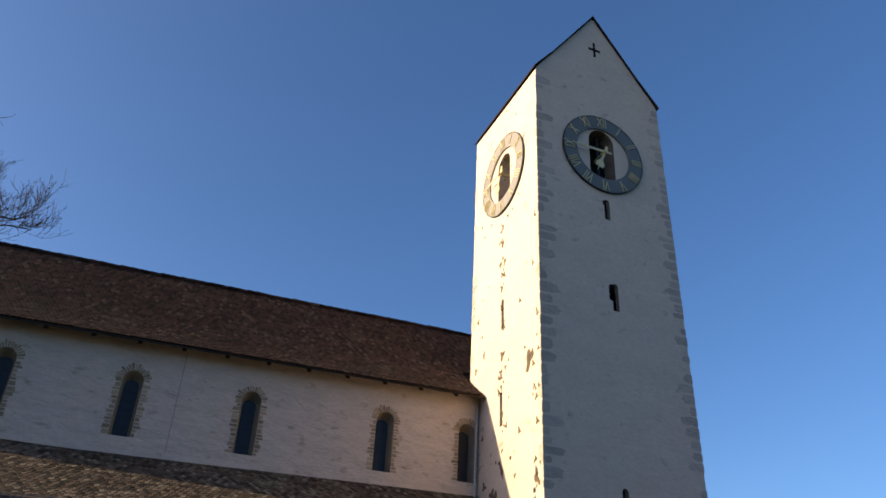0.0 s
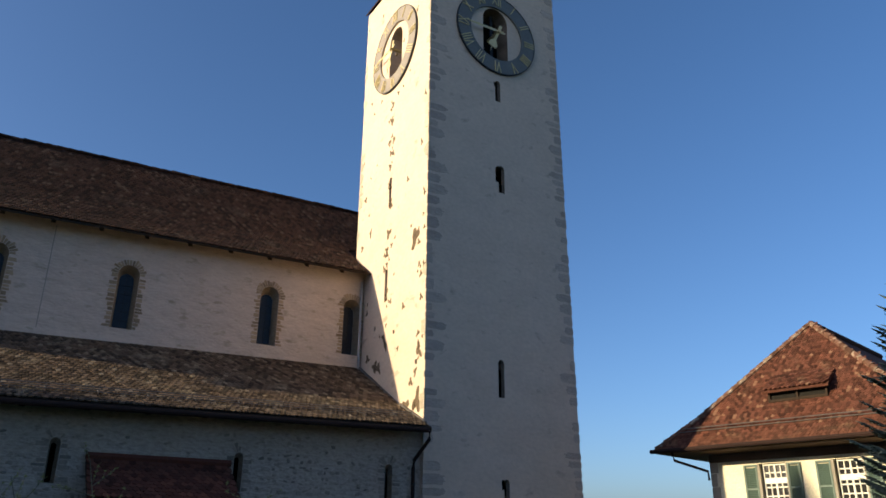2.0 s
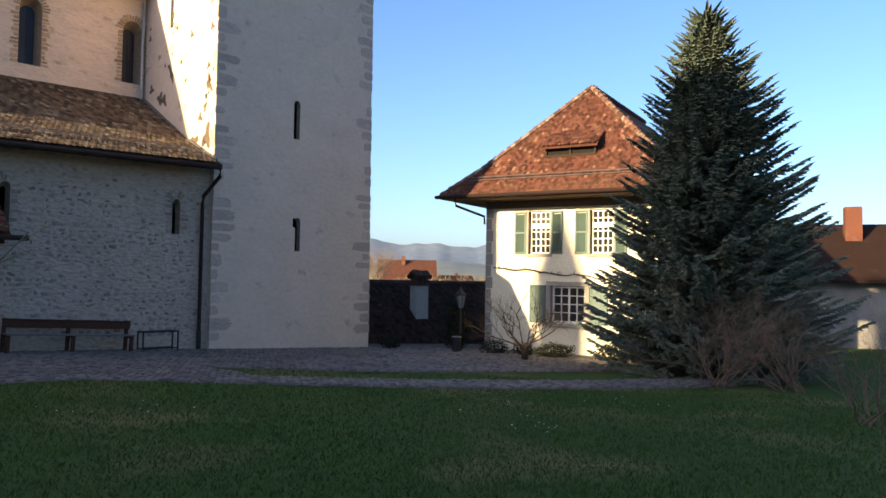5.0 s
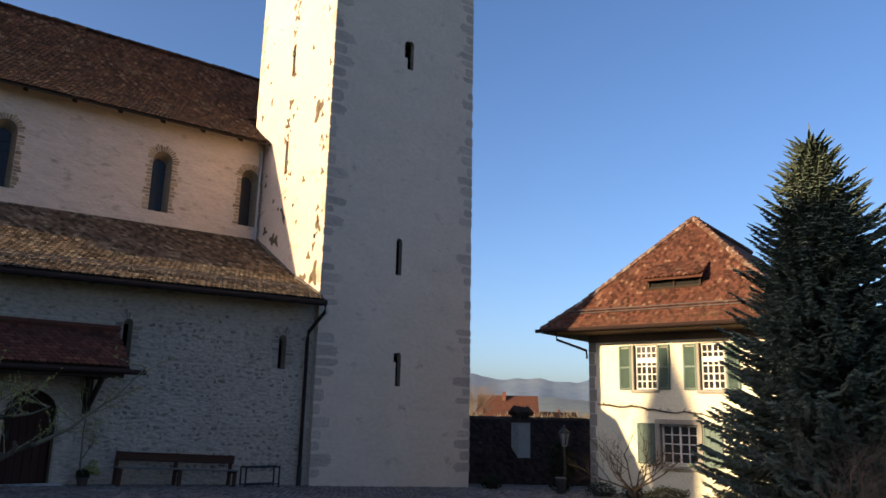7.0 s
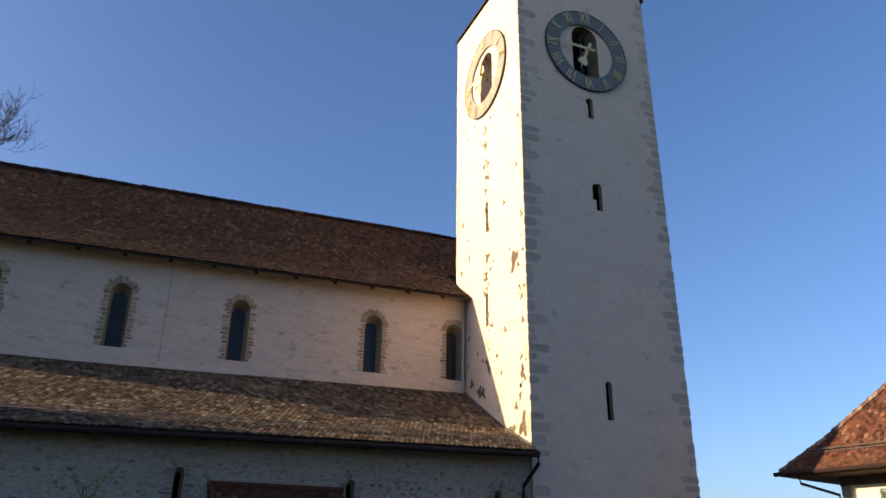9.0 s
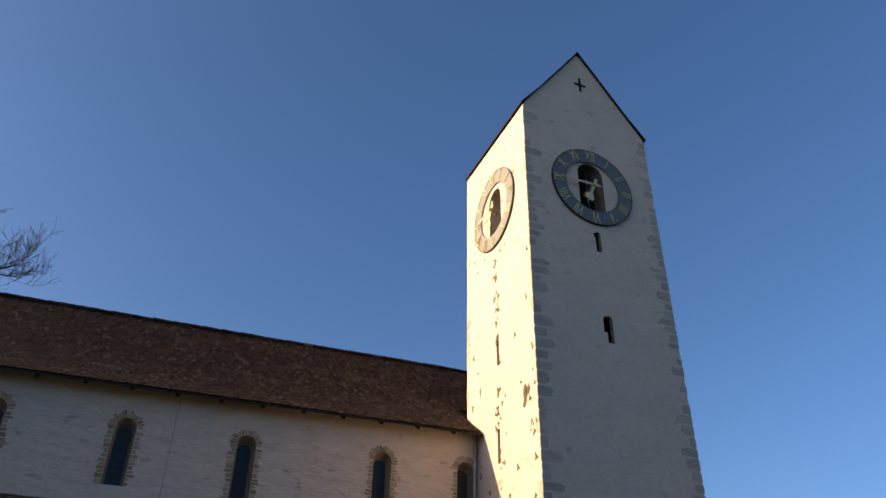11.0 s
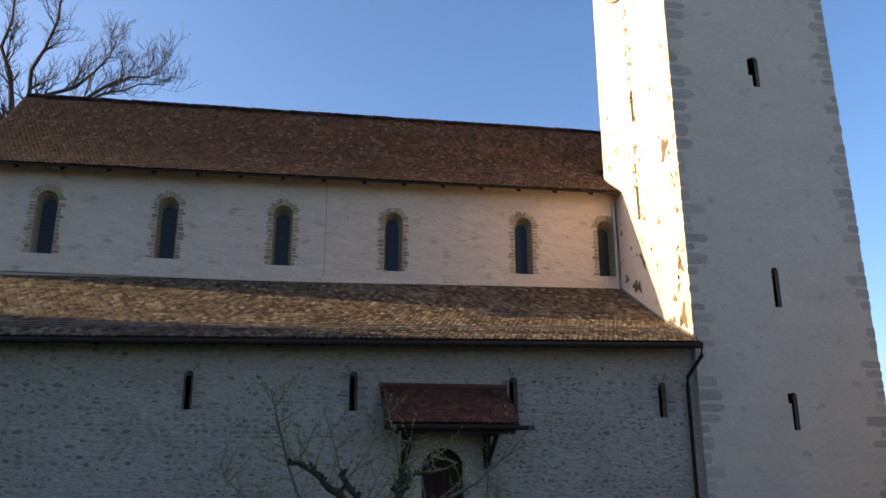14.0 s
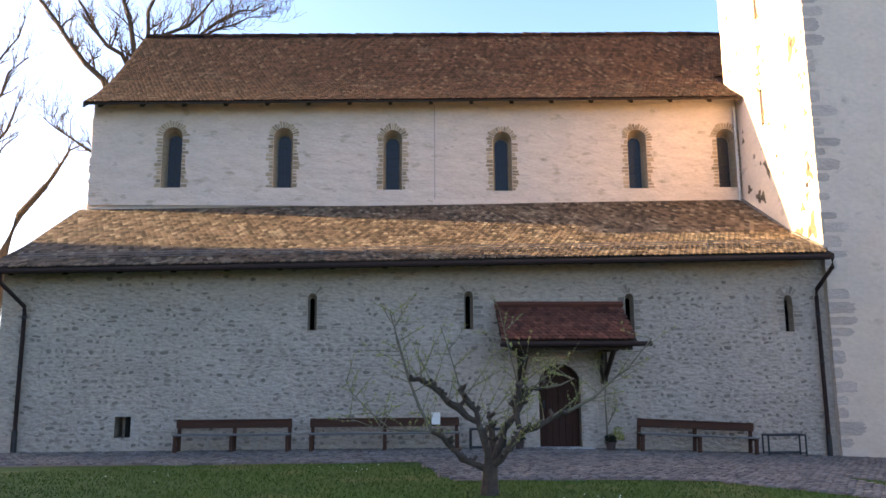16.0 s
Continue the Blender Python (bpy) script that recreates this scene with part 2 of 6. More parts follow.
def arch(cx, half, z0, z1, n=10):
    """Outline of a round-headed opening."""
    pts = [(cx - half, z0), (cx + half, z0)]
    for i in range(n + 1):
        a = math.pi * i / n
        pts.append((cx + half * math.cos(a), z1 - half + half * math.sin(a)))
    return pts


def cut(ob, cutters):
    """Cuts closed meshes out of a wall for good."""
    for bm in cutters:
        me = bpy.data.meshes.new("cutter")
        bm.to_mesh(me)
        bm.free()
        c = new("cutter", me)
        bpy.context.view_layer.update()
        c.matrix_world = ob.matrix_world
        mod = ob.modifiers.new("cut", "BOOLEAN")
        mod.object, mod.operation, mod.solver = c, "DIFFERENCE", "EXACT"
        bpy.context.view_layer.update()
        done = bpy.data.meshes.new_from_object(ob.evaluated_get(bpy.context.evaluated_depsgraph_get()))
        ob.modifiers.clear()
        ob.data = done
        bpy.data.objects.remove(c)
        bpy.data.meshes.remove(me)
    return ob


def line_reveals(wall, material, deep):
    """Gives the cut faces of openings, from just behind the wall's face to a depth, their own bare or shade-darkened
    stone.
    """
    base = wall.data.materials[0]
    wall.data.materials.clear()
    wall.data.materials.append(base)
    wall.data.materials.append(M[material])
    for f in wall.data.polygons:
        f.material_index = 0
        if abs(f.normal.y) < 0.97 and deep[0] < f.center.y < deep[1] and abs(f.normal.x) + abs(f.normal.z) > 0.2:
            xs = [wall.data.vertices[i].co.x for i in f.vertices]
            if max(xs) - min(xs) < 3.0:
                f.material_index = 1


def splay(cx, half, z0, z1, y_deep, y_in, y_out, grow, shift=0.0, n=10, widen=0.0, head=None):
    """A round-headed cutter: narrowest at y_in, wider towards the outer face at y_out and, by widen, towards the inside at y_deep."""
    bm = bmesh.new()
    rings = [
        [bm.verts.new((x, y_deep, z)) for x, z in arch(cx, half + widen, z0 - widen * 0.3, z1 + widen * 0.5, n)],
        [bm.verts.new((x, y_in, z)) for x, z in arch(cx, half, z0, z1, n)],
        [bm.verts.new((x + shift, y_out, z)) for x, z in arch(cx, half + grow, z0 - min(grow, 0.1) * 0.4, z1 + (grow if head is None else head), n)],
    ]
    bm.faces.new(rings[0])
    bm.faces.new(rings[2][::-1])
    for a, b in zip(rings, rings[1:]):
        for i in range(len(a)):
            k = (i + 1) % len(a)
            bm.faces.new((a[i], b[i], b[k], a[k]))
    bmesh.ops.recalc_face_normals(bm, faces=bm.faces)
    bmesh.ops.triangulate(bm, faces=[f for f in bm.faces if len(f.verts) == 4])
    return bm


def tube(bm, pts, radii, sides=6):
    """A tapered tube along points."""
    pts = [Vector(p) for p in pts]
    rings = []
    for i, p in enumerate(pts):
        d = (pts[min(i + 1, len(pts) - 1)] - pts[max(i - 1, 0)]).normalized()
        a = d.orthogonal().normalized() if abs(d.z) > 0.9 else d.cross(Vector((0, 0, 1))).normalized()
        b = d.cross(a)
        r = radii[i] if isinstance(radii, (list, tuple)) else radii
        rings.append([bm.verts.new(p + r * (math.cos(t) * a + math.sin(t) * b)) for t in (2 * math.pi * k / sides for k in range(sides))])
    for r0, r1 in zip(rings, rings[1:]):
        for k in range(sides):
            bm.faces.new((r0[k], r0[(k + 1) % sides], r1[(k + 1) % sides], r1[k]))
    bm.faces.new(rings[0][::-1])
    bm.faces.new(rings[-1])


def soft(x):
    return math.log1p(math.exp(x)) if x < 30 else x


def ground_z(x, y):
    """The ground falls gently away to the east."""
    return -0.006 * max(min(y, 40), -40) - 0.045 * soft(min(x, 26.0) - 4.0)


def quads(name, verts, faces, material, parent=None, label=""):
    me = bpy.data.meshes.new(name)
    me.from_pydata(verts, [], faces)
    me.materials.append(M[material])
    me.update()
    ob = new(name, me)
    hang(ob, parent)
    if label:
        ob["label"] = label
    return ob


TILE_FACES = [(0, 1, 2, 3, 4, 5), (0, 6, 7, 1), (1, 7, 8, 2), (2, 8, 9, 3), (3, 9, 10, 4), (4, 10, 11, 5)]


def tile_shape(w, h, t):
    """A plain clay tile with a rounded tail: x across, y up the slope, tail at y = 0."""
    top = [(-w / 2, h), (-w / 2, h * 0.2), (-w * 0.2, 0.0), (w * 0.2, 0.0), (w / 2, h * 0.2), (w / 2, h)]
    return [(x, y, t) for x, y in top] + [(x, y, 0.0) for x, y in top]


def tile_rows(origin, across, up, width_at, length, w=0.18, gauge=0.16, seed=1, lift=0.005):
    """Places of tiles over a roof plane: matrices, row by row. width_at(v) gives the span of each row as (u0, u1)."""
    rnd = random.Random(seed)
    nrm = across.cross(up).normalized()
    out = []
    rows = int(length / gauge)
    for j in range(rows):
        v = j * gauge
        u0, u1 = width_at(v)
        k = max(1, int((u1 - u0) / w))
        for i in range(k + 1):
            u = u0 + (i + (0.5 if j % 2 else 0.0)) * w
            if u > u1 + w * 0.3:
                continue
            p = origin + across * (u + rnd.uniform(-0.006, 0.006)) + up * (v + rnd.uniform(-0.006, 0.006)) + nrm * rnd.uniform(0, lift)
            tilt = rnd.uniform(-0.015, 0.015)
            a = (across + up * tilt).normalized()
            b = (up - across * tilt - nrm * (0.085 + rnd.uniform(-0.006, 0.006))).normalized()
            c = a.cross(b)
            out.append((j, Matrix(((a.x, b.x, c.x, p.x + nrm.x * 0.03), (a.y, b.y, c.y, p.y + nrm.y * 0.03), (a.z, b.z, c.z, p.z + nrm.z * 0.03), (0, 0, 0, 1)))))
    return out


def tiles_joined(name, mats, material, parent, w=0.175, h=0.30, t=0.026, label=""):
    shape = [Vector(p) for p in tile_shape(w, h, t)]
    verts, faces = [], []
    for m in mats:
        k = len(verts)
        verts.extend((m @ p)[:] for p in shape)
        faces.extend(tuple(i + k for i in f) for f in TILE_FACES)
    ob = quads(name, verts, faces, material, parent, label)
    return tagged(ob, kind="stuff")


def tiles_single(mats, material, parent, w=0.175, h=0.30, t=0.026):
    me = bpy.data.meshes.new("roof_tile")
    me.from_pydata(tile_shape(w, h, t), [], TILE_FACES)
    me.materials.append(M[material])
    for m in mats:
        ob = new("roof_tile", me)
        ob.parent = parent
        ob.matrix_world = m

# ---- ground ----


def ground_sheet():
    xs = [-4000, -1500, -500, -150, -60] + [-30 + 1.0 * i for i in range(71)] + [60, 100, 200, 500, 1500, 4000]
    ys = [-4000, -1500, -400, -100] + [-30 + 1.0 * i for i in range(66)] + [50, 80, 150, 400, 1500, 4500]
    vs = [(x, y, ground_z(x, y)) for y in ys for x in xs]
    k = len(xs)
    fs = [(j * k + i, j * k + i + 1, (j + 1) * k + i + 1, (j + 1) * k + i) for j in range(len(ys) - 1) for i in range(k - 1)]
    ob = quads("ground", vs, fs, "grass")
    return tagged(ob, "shaded spring lawn with dry patches and moss", "lawn", kind="structure")


ground_sheet()


def near_edge(x):
    """Where the lawn ends and the paving begins, for each x."""
    if x < 5.2:
        s = min(1.0, max(0.0, (x - 0.1) / 0.7))
        s = s * s * (3 - 2 * s)
        return (16.0 + 0.12 * math.sin(x * 0.6)) * (1 - s) + (13.0 + 0.05 * math.sin(x * 2)) * s
    return 13.0 - 0.93 * (x - 5.2) + 0.034 * (x - 5.2) ** 2


def sheet(name, inside, x0, x1, y0, y1, step, lift, material, label, category):
    bm = bmesh.new()
    vs = {}

    def v(i, j):
        if (i, j) not in vs:
            x, y = x0 + i * step, y0 + j * step
            vs[i, j] = bm.verts.new((x, y, ground_z(x, y) + lift))
        return vs[i, j]

    for i in range(int((x1 - x0) / step)):
        for j in range(int((y1 - y0) / step)):
            if inside(x0 + (i + 0.5) * step, y0 + (j + 0.5) * step):
                bm.faces.new((v(i, j), v(i + 1, j), v(i + 1, j + 1), v(i, j + 1)))
    return tagged(link(name, bm, material), label, category, kind="structure")


def in_paving(x, y):
    if y > 19.0 and x < 16.4 or x < -14 or x > 30:
        return False
    if y < near_edge(x):
        return False
    if x > 8.0:
        band = y - near_edge(x)
        return band < 1.55 or band > 3.5 + 0.1 * math.sin(x)
    return True


paving = sheet("pavement", in_paving, -14, 30, 2, 21, 0.25, 0.012, "mortar", "grey-brown cobbled forecourt along the church wall", "pavement")

# ---- church: nave and side aisle ----
NX0, NX1, NY, RIDGE_Y = -9.9, 10.70, 23.3, 27.6
AY = 19.0
LEAN = 0.019  # the old roof lines rise slightly towards the tower
church = tagged(empty("church", (0, 21, 0)), "old whitewashed stone church with brown tiled nave and aisle roofs", "church")

WINDOWS = [(-7.41, 7.52), (-3.96, 7.53), (-0.51, 7.48), (2.99, 7.46), (7.36, 7.56), (10.30, 7.61)]


def nave():
    bm = bmesh.new()
    box(bm, NX0, NX1, NY, NY + 0.9, 0.0, 10.38)
    for v in bm.verts:
        if v.co.z > 5:
            v.co.z += LEAN * v.co.x
    wall = part("nave_wall", bm, "nave_plaster", church, "pale ochre lime-washed clerestory wall")
    cutters = []
    for x, z in WINDOWS:
        cutters.append(splay(x, 0.21, z, z + 1.745, NY + 0.95, NY + 0.32, NY - 0.02, 0.10, head=0.19))
    cut(wall, cutters)
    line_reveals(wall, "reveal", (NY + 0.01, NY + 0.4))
    bm = boxes((NX0, NX0 + 0.8, NY + 0.9, 31.9, 0, 10.0), (NX0, 16.0, 31.1, 31.9, 0, 10.0), (15.2, 16.0, 24.3, 31.1, 0, 10.0))
    part("nave_far_wall", bm, "nave_plaster", church)
    part("nave_gable", prism([(NY + 0.05, 9.9), (31.85, 9.9), (RIDGE_Y, 14.05)], NX0 + 0.02, NX0 + 0.7, "yz"), "nave_plaster", church)


nave()


def window(x, z):
    """A narrow round-headed church window: leaded glass in an iron grid, in a ring of small tan stones."""
    win = part("window", prism(arch(x, 0.212, z + 0.01, z + 1.74), NY + 0.34, NY + 0.38), "lead_glass", church, "dark leaded glass in a round-headed slot")
    bm = bmesh.new()
    for k in range(1, 6):
        part("glazing_bar", boxes((x - 0.2, x + 0.2, NY + 0.325, NY + 0.338, z + 0.27 * k, z + 0.27 * k + 0.018)), "iron", win)
    box(bm, x - 0.009, x + 0.009, NY + 0.322, NY + 0.337, z + 0.02, z + 1.68)
    part("glazing_bar", bm, "iron", win)
    rnd = random.Random(int(x * 100))
    inner, z_c = 0.315, z + 1.745 + 0.19 - 0.315
    for k in range(15):
        a0, a1 = math.pi * (k + 0.5 - rnd.uniform(0.28, 0.38)) / 15, math.pi * (k + 0.5 + rnd.uniform(0.28, 0.38)) / 15
        r1 = inner + rnd.uniform(0.13, 0.21)
        pts = [(x + inner * math.cos(a0), z_c + inner * math.sin(a0)), (x + r1 * math.cos(a0), z_c + r1 * math.sin(a0)), (x + r1 * math.cos(a1), z_c + r1 * math.sin(a1)), (x + inner * math.cos(a1), z_c + inner * math.sin(a1))]
        part("arch_stone", prism(pts, NY - rnd.uniform(0.012, 0.03), NY + 0.12), "voussoir", win)
    for side in (-1, 1):
        zz = z - 0.02
        while zz < z_c - 0.06:
            h = rnd.uniform(0.09, 0.16)
            w = rnd.uniform(0.09, 0.22)
            g = [(x + side * inner, zz), (x + side * (inner + w), zz + rnd.uniform(-0.01, 0.01)), (x + side * (inner + w * rnd.uniform(0.9, 1.0)), zz + h - 0.04), (x + side * inner, zz + h - 0.035)]
            part("jamb_stone", prism(g, NY - rnd.uniform(0.006, 0.026), NY + 0.1), "voussoir", win)
            zz += h


for wx, wz in WINDOWS:
    window(wx, wz)


def nave_corner():
    rnd = random.Random(44)
    z = 6.75
    while z < 9.8:
        h = rnd.uniform(0.16, 0.34)
        out, w = rnd.uniform(0.0, 0.06), rnd.uniform(0.2, 0.5)
        part("corner_stone", boxes((NX0 - out, NX0 + w, NY - rnd.uniform(0.004, 0.012), NY + 0.3, z, z + h - 0.02), bevel=0.02), "nave_plaster", church)
        z += h


nave_corner()

SLITS = [(-2.41, 2.80, 3.59), (1.495, 2.81, 3.64), (5.59, 2.77, 3.57), (9.715, 2.72, 3.52)]


def aisle():
    bm = bmesh.new()
    box(bm, NX0 - 0.05, NX1 + 0.02, AY, AY + 0.9, -1.2, 4.54)
    for v in bm.verts:
        if v.co.z > 3:
            v.co.z += LEAN * v.co.x
    wall = part("aisle_wall", bm, "rubble", church, "uneven whitewashed rubble stone wall")
    cutters = []
    for x, z0, z1 in SLITS:
        # the slot lies deep in a round-headed splay
        cutters.append(splay(x, 0.055, z0, z1, AY + 0.95, AY + 0.14, AY - 0.02, 0.065, 0.015, 10, 0.42, head=0.13))
    cutters.append(boxes((-7.06, -6.68, AY - 0.05, AY + 0.5, 0.23, 0.73)))
    cutters.append(prism(arch(3.75, 0.52, -0.3, 1.92), AY - 0.05, AY + 0.45))
    cut(wall, cutters)
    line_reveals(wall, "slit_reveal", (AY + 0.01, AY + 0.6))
    part("aisle_end_wall", boxes((NX0 - 0.05, NX0 + 0.8, AY + 0.9, NY, -1.2, 4.2)), "rubble", church)
    part("aisle_end_gable", prism([(AY, 4.2), (NY - 0.01, 4.2), (NY - 0.01, 6.45), (AY, 4.32)], NX0 - 0.04, NX0 + 0.6, "yz"), "rubble", church)


aisle()
# dark block added inside so that the slits look unlit
part("aisle_core", boxes((NX0 + 0.85, 10.6, AY + 0.96, NY - 0.1, -0.5, 4.3)), "hole", church)


def roof_slab(name, profile, x0, x1, material, label, thick=0.1):
    """A roof swept along x from a profile of (y, z) points, with thickness and the old lean."""
    bm = bmesh.new()
    low = [(y, z - thick) for y, z in profile][::-1]
    b = prism(profile + low, x0, x1, "yz")
    for v in b.verts:
        v.co.z += LEAN * v.co.x
    bm.free()
    return part(name, b, material, church, label)


NAVE_PROFILE = [(22.75, 10.20), (23.7, 10.84), (24.75, 11.68), (26.1, 13.0), (RIDGE_Y, 14.58), (30.3, 11.80), (32.5, 10.12)]
nave_roof = roof_slab("nave_roof", NAVE_PROFILE, NX0 - 0.06, 10.70, "wood_dark", "steep nave roof of dark brown clay tiles", 0.06)
roof_slab("nave_roof_east", [(24.15, 11.21), (24.9, 11.80), (RIDGE_Y, 14.58), (30.3, 11.80), (32.5, 10.12)], 10.70, 16.2, "tile_dark", "")
AISLE_PROFILE = [(18.38, 4.42), (20.2, 5.23), (23.29, 6.90)]
aisle_roof = roof_slab("aisle_roof", AISLE_PROFILE, NX0 - 0.2, 10.70, "wood_dark", "lean-to aisle roof of weathered pale brown tiles")


def cover(profile, x0, x1, seed, w=0.18, gauge=0.16):
    """Tiles over the front slopes of a swept roof."""
    out = []
    across = Vector((1, 0, LEAN)).normalized()
    for n, ((ya, za), (yb, zb)) in enumerate(zip(profile, profile[1:])):
        up = Vector((0, yb - ya, zb - za))
        out.append(tile_rows(Vector((0, ya, za)), across, up.normalized(), lambda v: (x0, x1), up.length + 0.001, w, up.length / round(up.length / gauge), seed + n))
    return out


slopes = cover(NAVE_PROFILE[:5], NX0 - 0.02, 10.66, 5, 0.14, 0.165) + cover(NAVE_PROFILE[:5], 10.66, 13.0, 6, 0.14, 0.165)[2:]
tiles_joined("nave_tiles", [m for rows in slopes for _, m in rows], "tile_dark", nave_roof, 0.124, 0.30, 0.032)
lower, upper = cover(AISLE_PROFILE, NX0 - 0.18, 10.6, 9, 0.14, 0.165)
AISLE_NEAR = [m for j, m in lower if j < 2][:300]
tiles_joined("aisle_tiles", [m for j, m in lower if j >= 2] + [m for j, m in lower if j < 2][300:] + [m for _, m in upper], "tile_aisle", aisle_roof, 0.124, 0.30, 0.034)

# ---- tower ----
TX0, TX1, TY0, TY1 = 10.72, 16.30, 18.85, 24.10
EAVE_Z, TOP_Z, TCX = 22.25, 26.16, 13.46
TXE = 16.22  # the east side leans in towards the top
tower = tagged(empty("church_tower", (13.5, 21.4, -0.7)), "tall square plastered stone church tower with gabled roof and clocks", "tower")


def tower_walls():
    b = bmesh.new()
    # outer skin, slightly irregular, with a spreading foot
    box(b, TX0, TX1, TY0, TY1, -1.3, EAVE_Z)
    for v in b.verts:
        if v.co.x > 14:
            v.co.x = TXE if v.co.z > 5 else 16.45
    wall = part("tower_wall", b, "plaster", tower, "greyish white rough plaster with flaking patches")
    cuts = [boxes((TX0 + 0.9, TX1 - 0.9, TY0 + 0.9, TY1 - 0.9, 0.5, EAVE_Z - 0.6))]
    for x, z0, z1, half in ((13.47, 16.23, 17.03, 0.075), (13.55, 12.68, 13.65, 0.085), (13.38, 5.78, 6.90, 0.075), (13.50, 2.40, 3.36, 0.06)):
        cuts.append(splay(x, half, z0, z1, TY0 + 1.0, TY0 + 0.07, TY0 - 0.02, 0.045, 0.05, 4, 0.8))
    # broken-out edges beside the slits
    cuts.append(boxes((13.36, 13.5, TY0 - 0.02, TY0 + 0.5, 3.10, 3.37)))
    cuts.append(splay(13.47, 0.10, 13.05, 13.62, TY0 + 0.6, TY0 + 0.1, TY0 - 0.02, 0.03, 0.0, 8))
    cuts.append(boxes((13.34, 13.48, TY0 - 0.02, TY0 + 0.12, 16.80, 17.0)))
    for y, z0, z1 in ((21.5, 12.46, 13.6), (21.57, 9.06, 10.2)):
        cuts.append(boxes((TX0 - 0.02, TX0 + 1.0, y - 0.095, y + 0.095, z0, z1)))
    cuts.append(splay(13.36, 0.46, 18.0, 20.10, TY0 + 1.0, TY0 + 0.45, TY0 - 0.02, 0.08, 0.10, 12, 0.5))
    side = prism(arch(21.45, 0.5, 17.75, 19.9), TX0 - 0.02, TX0 + 1.0, "yz")
    cuts.append(side)
    for hy, hz, r in ((19.4, 6.65, 0.07), (20.9, 7.9, 0.06), (19.9, 11.2, 0.05), (22.3, 8.3, 0.07)):
        cuts.append(boxes((TX0 - 0.02, TX0 + 0.25, hy - r, hy + r, hz - r, hz + r)))
    cut(wall, cuts)
    # the recess shade of the tower openings is put into this dark colour
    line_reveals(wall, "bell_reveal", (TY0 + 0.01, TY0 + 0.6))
    gable = [(TX0, EAVE_Z), (TXE, EAVE_Z), (TXE - 0.05, EAVE_Z + 0.12), (TCX + 0.06, TOP_Z - 0.1), (TCX - 0.06, TOP_Z - 0.1), (TX0 + 0.05, EAVE_Z + 0.12)]
    for y in (TY0, TY1 - 0.7):
        part("gable_wall", prism(gable, y, y + 0.7), "plaster", tower)
    # near-black cross laid on the gable for the shade in its slot
    part("gable_cross_slot", boxes((13.40, 13.50, TY0 - 0.012, TY0 + 0.05, 23.98, 24.75), (13.18, 13.40, TY0 - 0.012, TY0 + 0.05, 24.30, 24.42), (13.50, 13.72, TY0 - 0.012, TY0 + 0.05, 24.30, 24.42)), "hole", tower)
    # roof: two slopes that flatten at the eaves
    for s in (-1, 1):
        e = TX0 if s < 0 else TXE
        prof = [(TCX, TOP_Z + 0.02), (TCX + (e - TCX) * 0.72, EAVE_Z + 1.12), (e + s * 0.09, EAVE_Z + 0.02)]
        prof += [(x, z + 0.07) for x, z in prof][::-1]
        part("tower_roof", prism(prof, TY0 - 0.09, TY1 + 0.09), "tile_dark", tower, "thin dark tiled roof slope")


tower_walls()
# dark block added inside the tower, for the shade behind its openings
part("tower_core", boxes((TX0 + 0.93, TX1 - 0.93, TY0 + 0.95, TY1 - 0.93, 0.55, EAVE_Z - 0.65)), "hole", tower)

# ---- distance ----


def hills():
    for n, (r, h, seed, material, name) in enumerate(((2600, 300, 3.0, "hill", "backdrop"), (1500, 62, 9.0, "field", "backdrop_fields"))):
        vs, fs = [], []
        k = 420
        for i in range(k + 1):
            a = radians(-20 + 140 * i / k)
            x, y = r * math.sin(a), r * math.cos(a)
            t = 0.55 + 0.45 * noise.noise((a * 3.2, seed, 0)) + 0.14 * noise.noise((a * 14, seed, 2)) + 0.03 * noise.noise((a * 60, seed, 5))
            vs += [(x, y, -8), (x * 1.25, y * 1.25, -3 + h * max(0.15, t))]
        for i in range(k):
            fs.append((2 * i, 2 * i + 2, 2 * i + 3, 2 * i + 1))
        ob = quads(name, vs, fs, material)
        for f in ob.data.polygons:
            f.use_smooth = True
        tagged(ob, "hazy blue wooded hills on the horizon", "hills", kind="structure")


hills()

# unseen house-sized blocks, added in the west to keep the lawn in shade
west = tagged(empty("west_shade_blocks", (-32, 5, 0)), "unseen plain blocks added in the west to cast shade", "house")
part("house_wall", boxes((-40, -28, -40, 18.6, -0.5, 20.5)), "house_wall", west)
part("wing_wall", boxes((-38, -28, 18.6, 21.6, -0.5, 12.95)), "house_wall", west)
# added turret shape: throws the tapered shadow on the house and aisle roof
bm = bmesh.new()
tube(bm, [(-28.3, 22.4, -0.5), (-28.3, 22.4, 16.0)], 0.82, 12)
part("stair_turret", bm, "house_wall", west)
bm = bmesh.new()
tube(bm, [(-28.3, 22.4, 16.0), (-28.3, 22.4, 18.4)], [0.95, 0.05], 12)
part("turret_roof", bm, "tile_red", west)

# ---- church details ----


def ridge_cap():
    bm = bmesh.new()
    x = NX0 - 0.06
    rnd = random.Random(3)
    while x < 16.0:
        z = 14.63 + LEAN * min(x, 10.7) + rnd.uniform(-0.012, 0.012)
        tube(bm, [(x, RIDGE_Y, z), (x + 0.40, RIDGE_Y, z + 0.006)], [0.12, 0.10], 7)
        x += 0.36
    part("ridge_tiles", bm, "tile_dark", nave_roof)


ridge_cap()


